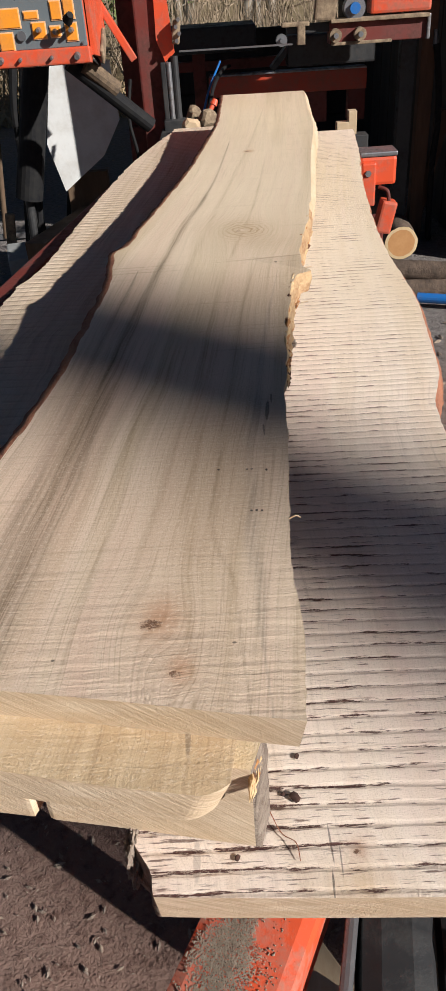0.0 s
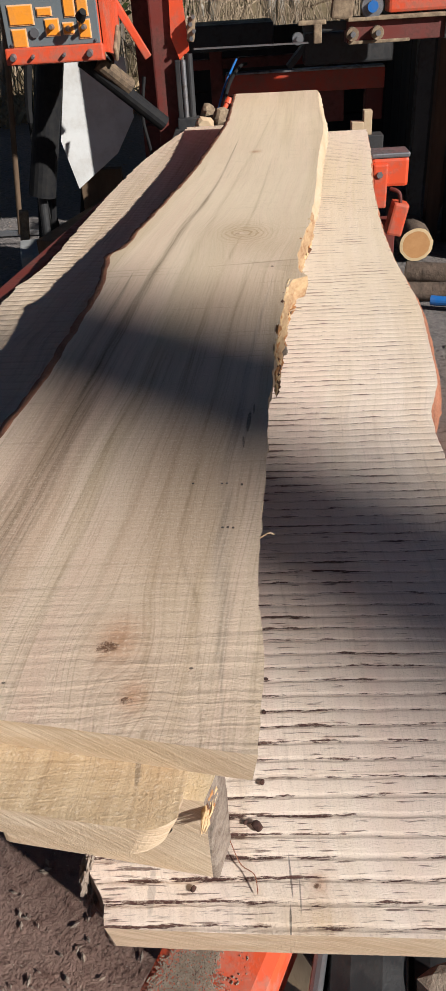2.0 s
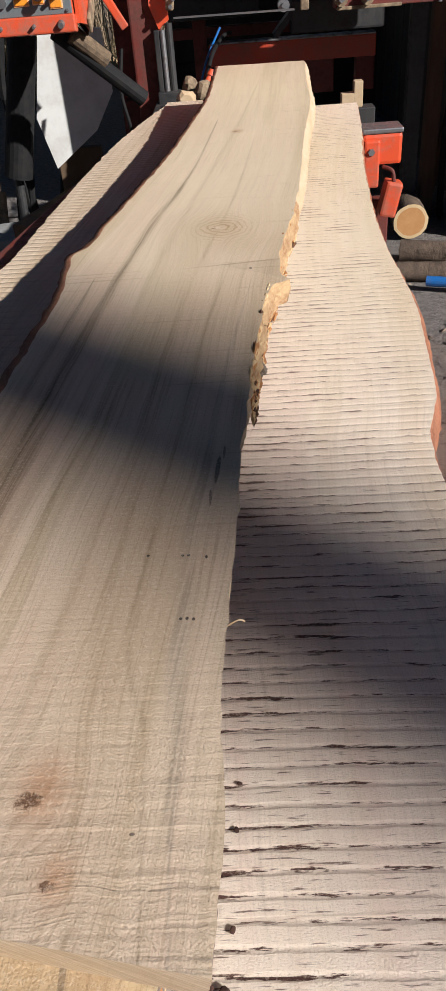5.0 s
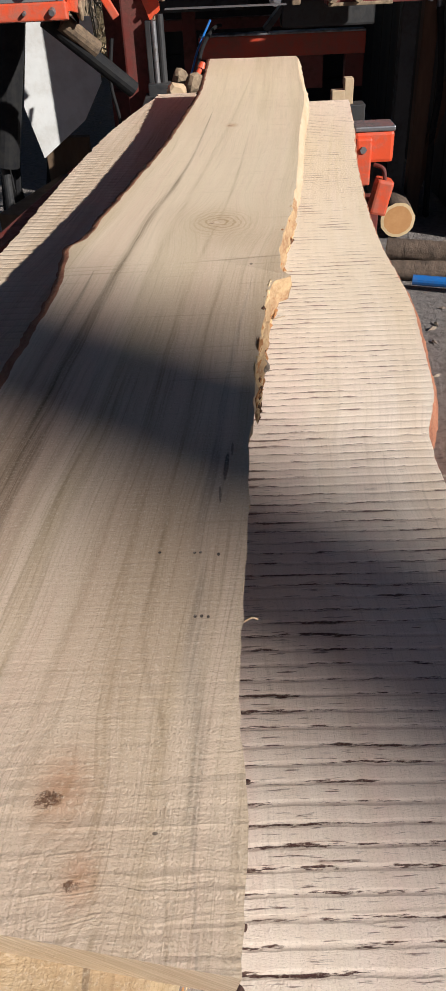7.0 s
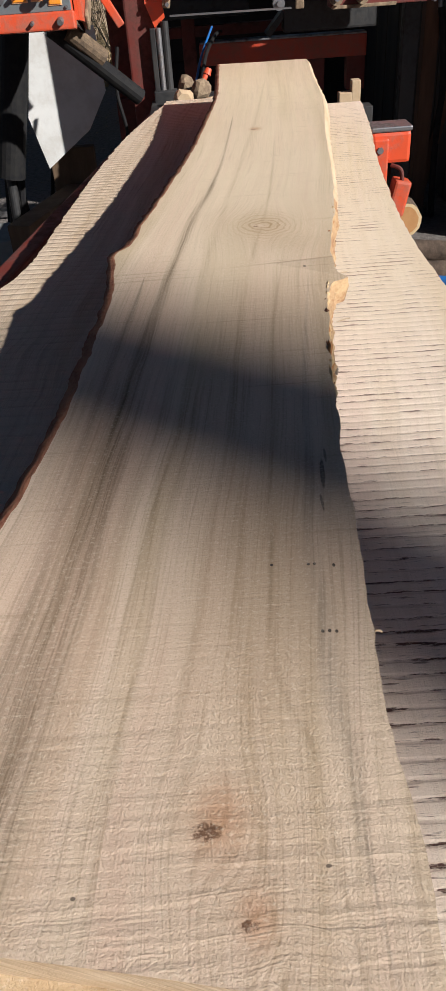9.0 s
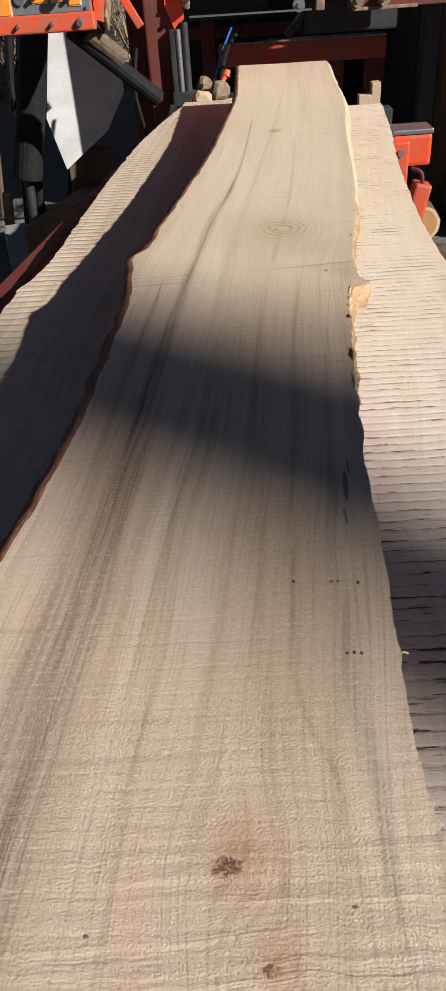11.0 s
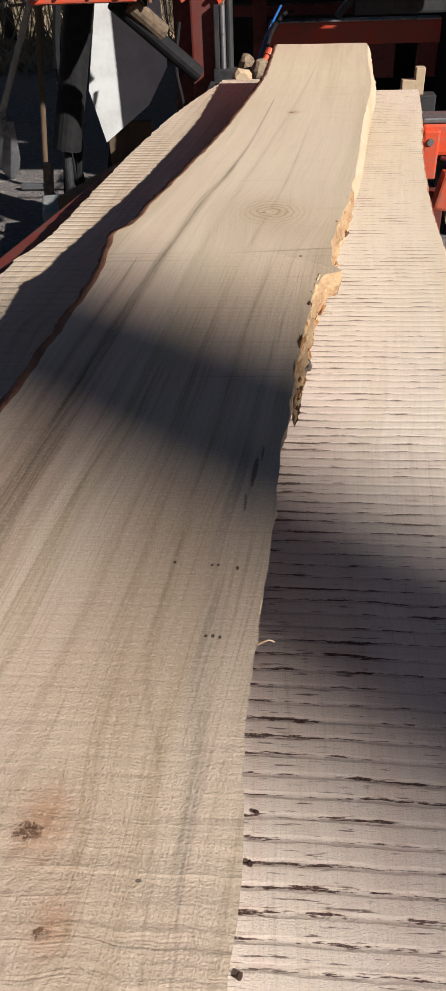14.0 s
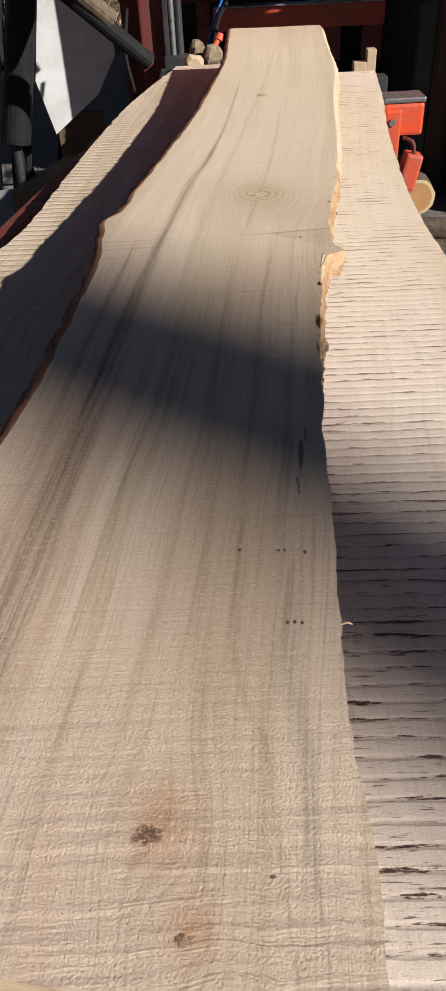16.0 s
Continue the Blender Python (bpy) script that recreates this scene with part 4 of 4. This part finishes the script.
part("pillar", box(0.98, 4.25, 0.60, 0.07, 0.07, 1.20), BLACK, saw)
part("pillar", box(-0.02, 4.9, 0.48, 0.07, 0.07, 0.95), RED_DARK_SHADE, saw)

# ---- shed behind the mill, in part added for its shade ----
# the wall's near end is set so that it shades the pillar
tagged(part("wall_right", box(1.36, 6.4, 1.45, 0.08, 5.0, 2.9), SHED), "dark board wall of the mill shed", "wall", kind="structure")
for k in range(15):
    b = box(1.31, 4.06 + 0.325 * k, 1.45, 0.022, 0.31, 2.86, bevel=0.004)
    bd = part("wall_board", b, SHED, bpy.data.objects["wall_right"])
# back wall is added: dark boards where only a dark void shows
tagged(part("wall_back", box(0.55, 7.2, 0.44, 1.75, 0.08, 0.88), SHED), "low dark board wall added to fill the dark space behind the mill", "wall", kind="structure")
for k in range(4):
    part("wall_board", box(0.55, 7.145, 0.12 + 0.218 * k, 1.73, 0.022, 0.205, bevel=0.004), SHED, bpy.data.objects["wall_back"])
# roof is never in view; added to keep sky and sun off
tagged(part("ceiling", box(0.40, 6.4, 2.95, 2.2, 4.8, 0.08), SHED), "unseen dark board roof added to shade the ground behind the mill", "ceiling", kind="structure")
po = thing("shed_post", (1.10, 4.35, 0.0), "brown timber post of the shed beside the mill", "post")
part("timber", box(1.10, 4.35, 1.46, 0.07, 0.07, 2.92, bevel=0.006), SHED_POST, po)
part("brace", box(1.16, 4.35, 0.35, 0.05, 0.05, 0.6, (0, 12, 0), 0.005), SHED_POST, po)
st = thing("hanging_strap", (1.235, 4.30, 0.0), "faded dark strap hanging from the shed post on a hook", "strap")
part("webbing", hose([(1.13, 4.30, 0.94), (1.15, 4.29, 0.80), (1.165, 4.28, 0.60), (1.155, 4.28, 0.40), (1.165, 4.28, 0.06), (1.17, 4.27, 0.03)], 0.016), RUBBER, st)
part("hook", tube((1.13, 4.31, 0.93), (1.125, 4.31, 1.00), 0.014, 0.008), STEEL, st)

# ---- things round the mill ----
rnd = random.Random(5)


def log(name, a, b, r, label, seed, category="log"):
    """A round log with rough bark, a pale sapwood rim and a darker sawn heart."""
    a, b = Vector(a), Vector(b)
    ob = thing(name, (a.x, a.y, 0), label, category)
    q = (b - a).to_track_quat("Z", "Y").to_matrix()
    bm, face, rim = bmesh.new(), bmesh.new(), bmesh.new()
    loops = []
    for k in range(15):
        f = k / 14
        c = a.lerp(b, f)
        loops.append([bm.verts.new(c + q @ (Vector((math.cos(t), math.sin(t), 0)) * r * (1 + 0.05 * noise.noise((math.cos(t) * 3, math.sin(t) * 3, f * 6 + seed)) + 0.04 * noise.noise((math.cos(t) * 9, math.sin(t) * 9, f * 18 + seed)))))
                      for t in [6.2832 * s / 28 for s in range(28)]])
    for u, v in zip(loops, loops[1:]):
        for s in range(28):
            bm.faces.new((u[s], u[(s + 1) % 28], v[(s + 1) % 28], v[s]))
    bm.faces.new(loops[-1])
    w = (b - a).normalized()
    outer = [rim.verts.new(v.co - w * 0.002) for v in loops[0]]
    inner = [rim.verts.new(a.lerp(v.co, 0.82) - w * 0.003) for v in loops[0]]
    for s in range(28):
        rim.faces.new((outer[s], inner[s], inner[(s + 1) % 28], outer[(s + 1) % 28]))
    disc = [face.verts.new(v.co) for v in inner]
    face.faces.new(disc[::-1])
    for name_, m_, mat in (("bark", bm, LOG_BARK), ("sapwood", rim, LOG_RIM), ("heartwood", face, LOG_FACE)):
        part(name_, m_, mat, ob, smooth=name_ == "bark")
    return ob


log("log", (0.955, 3.98, 0.098), (1.00, 4.75, 0.100), 0.082, "short bark-covered log with an orange sawn end", 1)
log("log", (0.86, 3.72, 0.052), (1.22, 3.60, 0.050), 0.050, "grey weathered log lying on the dirt", 2)
log("log", (0.80, 3.50, 0.040), (1.18, 3.42, 0.045), 0.042, "thin grey log lying on the dirt", 3)
pipe = thing("blue_pipe", (1.05, 3.27, 0.0), "bright blue plastic pipe on the dirt", "pipe")
part("pipe_body", tube((0.90, 3.36, 0.045), (1.35, 3.20, 0.045), 0.022), BLUE, pipe)
part("pipe_foot", box(1.2, 3.25, 0.012, 0.04, 0.06, 0.024), RUBBER, pipe)

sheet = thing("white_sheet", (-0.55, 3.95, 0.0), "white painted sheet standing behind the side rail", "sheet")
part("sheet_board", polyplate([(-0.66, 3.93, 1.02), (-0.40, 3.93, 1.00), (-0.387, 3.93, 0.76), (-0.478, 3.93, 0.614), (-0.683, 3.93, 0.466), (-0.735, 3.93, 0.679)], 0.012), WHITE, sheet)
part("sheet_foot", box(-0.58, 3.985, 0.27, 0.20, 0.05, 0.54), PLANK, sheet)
tb = thing("black_tube", (-0.80, 3.75, 0.0), "black ribbed chute tube leaning beside the white sheet", "tube")
part("tube_body", tube((-0.69, 3.80, 1.04), (-0.83, 3.78, 0.48), 0.055, 0.062, sides=20), RUBBER, tb)
part("tube_stand", tube((-0.83, 3.78, 0.50), (-0.86, 3.78, 0.0), 0.02), BLACK, tb)
beam = thing("plank", (-0.60, 3.75, 0.0), "short brown timber with shade in its colour beside the side rail", "plank")
part("timber", box(-0.66, 3.66, 0.33, 0.10, 0.60, 0.12, (0, 0, -17), 0.006), PLANK, beam)
part("prop", box(-0.66, 3.65, 0.14, 0.06, 0.06, 0.28, (0, 0, 0), 0.006), PLANK, beam)
cbk = thing("concrete_block", (-0.93, 3.85, 0.0), "grey concrete block on the dirt", "block")
part("block_body", box(-0.93, 3.95, 0.10, 0.20, 0.30, 0.20, (0, 0, 14), 0.008), rough_mat("grey_concrete", (0.30, 0.30, 0.29), (0.22, 0.22, 0.21), 12.0), cbk)

sh = thing("shovel", (-1.55, 5.1, 0.0), "long-handled shovel standing on its worn blade", "shovel")
bm = bmesh.new()
pr = []
for k in range(7):
    f = k / 6
    hw = 0.075 if f > 0.35 else 0.075 * (0.35 + 0.65 * (f / 0.35) ** 0.6)
    pr.append([(-1.55 + 0.015 * f + (j / 6 - 0.5) * 2 * hw, 5.08 - 0.05 * f + 0.02 * ((j / 3 - 1) ** 2), 0.01 + 0.33 * f) for j in range(7)])
fv = [[bm.verts.new(p) for p in row] for row in pr]
bv = [[bm.verts.new((p[0], p[1] + 0.004, p[2])) for p in row] for row in pr]
for g, flip in ((fv, 0), (bv, 1)):
    for u, v in zip(g, g[1:]):
        for j in range(6):
            q = (u[j], u[j + 1], v[j + 1], v[j])
            bm.faces.new(q[::-1] if flip else q)
part("blade", bm, STEEL, sh, smooth=True)
part("socket", tube((-1.535, 5.03, 0.30), (-1.48, 5.01, 0.44), 0.026, 0.019), STEEL, sh)
part("handle", tube((-1.49, 5.01, 0.42), (-1.06, 4.86, 1.20), 0.018), TRUNK_PALE, sh)
rk = thing("rake", (-1.22, 4.9, 0.0), "dark wooden-handled rake standing by the mill", "rake")
part("handle", tube((-1.27, 4.85, 0.02), (-1.10, 4.80, 1.25), 0.016), PLANK, rk)
part("head", box(-1.27, 4.86, 0.025, 0.30, 0.03, 0.03), STEEL, rk)
hs = thing("hose_bundle", (-0.95, 4.1, 0.0), "bundle of black hydraulic hoses hanging beside the mill", "hoses")
for k in range(7):
    x = -0.98 + 0.035 * k + rnd.uniform(-0.02, 0.02)
    y = 4.15 + rnd.uniform(-0.08, 0.08)
    part("hose", hose([(x + 0.1, y, 1.12), (x + 0.04 + rnd.uniform(-0.03, 0.03), y, 0.8), (x + rnd.uniform(-0.04, 0.04), y, 0.45), (x - 0.03 + rnd.uniform(-0.05, 0.05), y, 0.12), (x + 0.03, y - 0.05, 0.015)], 0.012 + 0.006 * (k % 2)), RUBBER, hs)
part("rag", box(-1.06, 4.2, 0.22, 0.05, 0.03, 0.20, (0, 8, 0), 0.012), DUSTY_BROWN, hs)
part("hanger_bar", tube((-0.62, 4.15, 1.12), (-0.95, 4.15, 1.13), 0.015), BLACK, hs)
part("hanger_leg", tube((-0.62, 4.15, 1.12), (-0.62, 4.15, 0.0), 0.018), BLACK, hs)


def chunk(name, at, size, mat, label, category, seed, group=""):
    """An irregular split chunk resting at a place."""
    rr = random.Random(seed)
    bm = bmesh.new()
    bmesh.ops.create_icosphere(bm, subdivisions=2, radius=0.5)
    for v in bm.verts:
        k = 1 + 0.35 * noise.noise(v.co * 2.2 + Vector((seed, 0, 0)))
        v.co = Vector((max(-0.44, min(0.44, v.co.x * k)), max(-0.44, min(0.44, v.co.y * k)), max(-0.42, min(0.42, v.co.z * k))))
    bm.transform(pose(0, 0, 0, rr.uniform(-12, 12), rr.uniform(-12, 12), rr.uniform(0, 180)) @ Matrix.Diagonal((*[1.35 * v for v in size], 1)))
    low = min(v.co.z for v in bm.verts)
    bm.transform(Matrix.Translation((at[0], at[1], at[2] - low)))
    ob = part(name, bm, mat)
    return tagged(ob, label, category, group)


for k, (x, y, sx, sy, sz, mat) in enumerate(((-0.05, 3.50, 0.09, 0.07, 0.07, CARDBOARD), (0.02, 3.62, 0.10, 0.06, 0.09, DUSTY_BROWN), (-0.04, 3.68, 0.07, 0.07, 0.10, DUSTY_BROWN),
                                          (0.05, 3.46, 0.06, 0.05, 0.04, CARDBOARD), (-0.01, 3.40, 0.06, 0.04, 0.03, CARDBOARD))):
    chunk("wood_scrap", (x, y, 0.75), (sx * 0.7, sy * 0.7, sz * 0.7), mat, "rough offcut of wood lying on the mill tray", "wood scrap", 40 + k, "offcuts on the tray")
oc = thing("wood_offcut", (0.60, 3.56, 0.70), "pale L-shaped wood offcut standing on the tray", "offcut")
part("upright", box(0.615, 3.56, 0.745, 0.034, 0.05, 0.09, bevel=0.003), CARDBOARD, oc)
part("foot", box(0.575, 3.56, 0.725, 0.05, 0.05, 0.05, bevel=0.003), CARDBOARD, oc)
of = thing("wood_offcut", (0.16, 0.66, 0.0), "pale square-sawn offcut lying on the dirt", "offcut")
part("block", box(0.10, 0.62, 0.045, 0.09, 0.14, 0.06, (0, 0, 32), 0.003), CARDBOARD, of)
of2 = chunk("wood_scrap", (0.13, 0.74, 0.0), (0.12, 0.05, 0.05), BARK_GREY, "curled brown bark scrap lying on the dirt", "wood scrap", 77)

# crumbs on the ridged plank and the beam
for k, (x, y, s) in enumerate(((0.077, 0.432, 0.011), (0.068, 0.436, 0.005), (0.086, 0.540, 0.006), (0.082, 0.470, 0.006), (0.089, 0.578, 0.005), (0.030, 0.385, 0.006))):
    chunk("bark_crumb", (x, y, 0.7745), (s * 0.52, s * 0.72, s * 0.3), CRUMB, "dark crumb of bark lying on the plank", "bark crumb", 60 + k, "crumbs on the plank")
tw = thing("twig", (0.068, 0.40, 0.775), "thin brown bark fibre lying on the plank", "twig")
part("fibre", hose([(0.056, 0.420, 0.779), (0.064, 0.402, 0.777), (0.074, 0.392, 0.780), (0.076, 0.380, 0.776)], 0.0004, sides=5), BARK_RED, tw)
for x, y, z, dx, dy, dz in ((0.092, 0.62, 0.905, 0.009, 0.003, 0.006), (0.150, 1.09, 0.925, 0.010, 0.006, 0.002), (0.170, 1.235, 0.925, 0.012, 0.006, 0.002)):
    sp = thing("splinter", (x, y, z), "torn splinter of wood on the plank's edge", "splinter", "splinters of the torn edge")
    part("sliver", hose([(x - 0.006, y, z), (x + dx * 0.5, y + dy * 0.4, z + dz), (x + dx, y + dy, z + dz * 0.4)], 0.0007, sides=6), SIDE, sp)
k_dark = random.Random(8)
pile = thing("sawdust_pile", (0.0, 0.36, 0.60), "grey-brown sawdust heap on the red beam", "sawdust", kind="stuff")
bm = bmesh.new()
c, s_ = math.cos(radians(26)), math.sin(radians(26))
while len(bm.verts) < 6 * 6500:
    t_, w_ = rnd.gauss(0.0, 0.05), rnd.gauss(-0.012, 0.018)
    if abs(w_) > 0.046 or noise.noise((t_ * 28, w_ * 40, 5)) + 0.9 - 9 * abs(t_) - 12 * abs(w_ + 0.012) < rnd.uniform(0, 0.7):
        continue
    x, y = 0.020 + t_ * s_ + w_ * c, 0.385 + t_ * c - w_ * s_
    r = rnd.uniform(0.0004, 0.0012)
    z = 0.6000 + 0.003 * math.exp(-(t_ / 0.05) ** 2 - (w_ / 0.02) ** 2)
    vs = [bm.verts.new((x + dx * r, y + dy * r, z + dz * r)) for dx, dy, dz in ((1, 0.3, 0), (-1, 0, 0), (0, 1, 0), (0.2, -1, 0), (0, 0, 0.8), (0, 0, -3))]
    for q in ((0, 2, 4), (2, 1, 4), (1, 3, 4), (3, 0, 4)):
        bm.faces.new([vs[i] for i in q]).material_index = 1 if k_dark.random() < 0.10 else 0
part("dust", bm, [SAWDUST, CRUMB], pile)
chunk("sawdust_clump", (0.232, 0.405, 0.543), (0.030, 0.034, 0.026), SAWDUST, "clump of packed sawdust on the black housing", "sawdust", 91)

# ---- litter on the ground ----
bm = bmesh.new()
for k in range(5200):
    if k < 2600:
        x, y = rnd.uniform(-1.0, 0.6), rnd.uniform(0.2, 2.0)
    else:
        x, y = rnd.uniform(-4.5, 1.3), rnd.uniform(1.0, 9.0)
    r = rnd.uniform(0.0012, 0.0045) * (1 if k < 2600 else 2.6)
    a = rnd.uniform(0, 3.14)
    ux, uy = math.cos(a) * r * rnd.uniform(1, 3.0), math.sin(a) * r * rnd.uniform(1, 3.0)
    z = 0.004 + 0.02 * noise.noise((x * 0.9, y * 0.9, 0))
    vs = [bm.verts.new(p) for p in ((x - ux, y - uy, z), (x + uy * 0.4, y - ux * 0.4, z), (x + ux, y + uy, z), (x - uy * 0.4, y + ux * 0.4, z), (x, y, z + r * 0.9))]
    mi = rnd.choice((0, 0, 0, 1))
    for q in ((0, 1, 4), (1, 2, 4), (2, 3, 4), (3, 0, 4)):
        bm.faces.new([vs[i] for i in q]).material_index = mi
tagged(part("bark_litter", bm, [BARK_GREY, SAWDUST]), "bark crumbs and wood chips strewn on the dirt", "litter", kind="stuff")

# ---- trees ----


def tree(x, y, height, r, seed, mat, limbs, leaves, low=0.15, label="", lean=0.02):
    """A tapered trunk with limbs and twigs; leaves: clumps of small leaves or needles on the limbs."""
    rr = random.Random(seed)
    ob = thing("tree", (x, y, -0.1), label, "tree", "woods round the yard")
    top = Vector((x + rr.uniform(-lean, lean) * height, y + rr.uniform(-lean, lean) * height, height))
    base = Vector((x, y, -0.1))
    part("trunk", tube(base, top, r, r * 0.25, 10, rings=8, wobble=r * 0.35, rnd=rr), mat, ob, smooth=True)
    bm, lf = bmesh.new(), bmesh.new()
    for k in range(limbs):
        f = low + (0.97 - low) * (k + rr.random()) / limbs
        a = rr.uniform(0, 6.2832)
        ln = height * rr.uniform(0.10, 0.22) * (1.15 - 0.8 * f)
        s = base.lerp(top, f)
        e = s + Vector((math.cos(a) * ln, math.sin(a) * ln, ln * rr.uniform(-0.05, 0.5)))
        rb = max(0.006, r * 0.22 * (1.1 - f))
        tube(s, e, rb, rb * 0.25, 5, bm, rings=3, wobble=ln * 0.05, rnd=rr)
        for _ in range(3):
            g = rr.uniform(0.35, 0.95)
            p = s.lerp(e, g)
            t2 = p + Vector((rr.uniform(-1, 1), rr.uniform(-1, 1), rr.uniform(-0.3, 0.7))) * ln * 0.4
            tube(p, t2, rb * 0.45, rb * 0.12, 4, bm)
            for _ in range(leaves):
                c = p.lerp(t2, rr.random()) + Vector([rr.gauss(0, 0.10) for _ in range(3)])
                sz = rr.uniform(0.03, 0.09)
                d1 = Vector([rr.gauss(0, 1) for _ in range(3)]).normalized() * sz
                d2 = Vector([rr.gauss(0, 1) for _ in range(3)]).normalized() * sz * 0.6
                lf.faces.new([lf.verts.new(c + q) for q in (-d1, d2, d1, -d2)])
    tagged(part("branching", bm, TWIGS if not leaves else mat, ob), kind="stuff")
    if leaves:
        tagged(part("crown", lf, NEEDLES, ob), kind="stuff")
    else:
        lf.free()
    return ob


tree(13.922, -8.801, 24.0, 0.282, 3, TRUNK, 12, 14, low=0.78, label="tall straight pine with a bare trunk", lean=0.0)
for k in range(46):
    a = rnd.uniform(-0.62, 0.42)
    d = rnd.uniform(10.5, 21.0)
    x, y = d * math.sin(a), 0.5 + d * math.cos(a)
    pine = rnd.random() < 0.5
    tree(x, y, rnd.uniform(6, 12), rnd.uniform(0.04, 0.15), 100 + k, TRUNK_PALE if rnd.random() < 0.4 else TRUNK, 22, 15 if pine else 0, low=0.04,
         label="young pine in the woods behind the yard" if pine else "bare winter tree in the woods behind the yard", lean=0.06)
for k in range(14):
    a = rnd.uniform(1.9, 5.4)
    dx, dy = math.sin(a), math.cos(a)
    if dx * 0.857 - dy * 0.514 > 0.55:
        continue
    tree(13 * dx, 1 + 13 * dy, rnd.uniform(8, 12), rnd.uniform(0.1, 0.16), 200 + k, TRUNK, 20, 12, low=0.12, label="pine at the edge of the yard")
# brush and dry grass along the edge of the woods
bm = bmesh.new()
for k in range(5200):
    a = rnd.uniform(-0.75, 0.5)
    d = rnd.uniform(8.8, 10.8)
    x, y = d * math.sin(a), 0.5 + d * math.cos(a)
    h = rnd.uniform(0.04, 0.17)
    w = rnd.uniform(0.006, 0.014)
    lx, ly = rnd.uniform(-0.2, 0.2), rnd.uniform(-0.2, 0.2)
    q = rnd.uniform(0, 3.14)
    cx, cy = math.cos(q) * w, math.sin(q) * w
    bm.faces.new([bm.verts.new(p) for p in ((x - cx, y - cy, -0.05), (x + cx, y + cy, -0.05), (x + lx * 0.4 + cx * 0.6, y + ly * 0.4, h * 0.6), (x + lx, y + ly, h))])
tagged(part("dry_grass", bm, DRY_GRASS), "dry yellow grass along the edge of the woods", "grass", kind="stuff")
bm = bmesh.new()
for k in range(520):
    a = rnd.uniform(-0.72, 0.45)
    d = rnd.uniform(9.8, 17.0)
    x, y = d * math.sin(a), 0.5 + d * math.cos(a)
    for _ in range(5):
        e = Vector((x + rnd.gauss(0, 0.35), y + rnd.gauss(0, 0.35), rnd.uniform(0.4, 1.6)))
        tube((x, y, -0.05), e, 0.009, 0.003, 4, bm, rings=2, wobble=0.08, rnd=rnd)
tagged(part("brush", bm, TWIGS), "bare brown brush under the trees", "brush", kind="stuff")
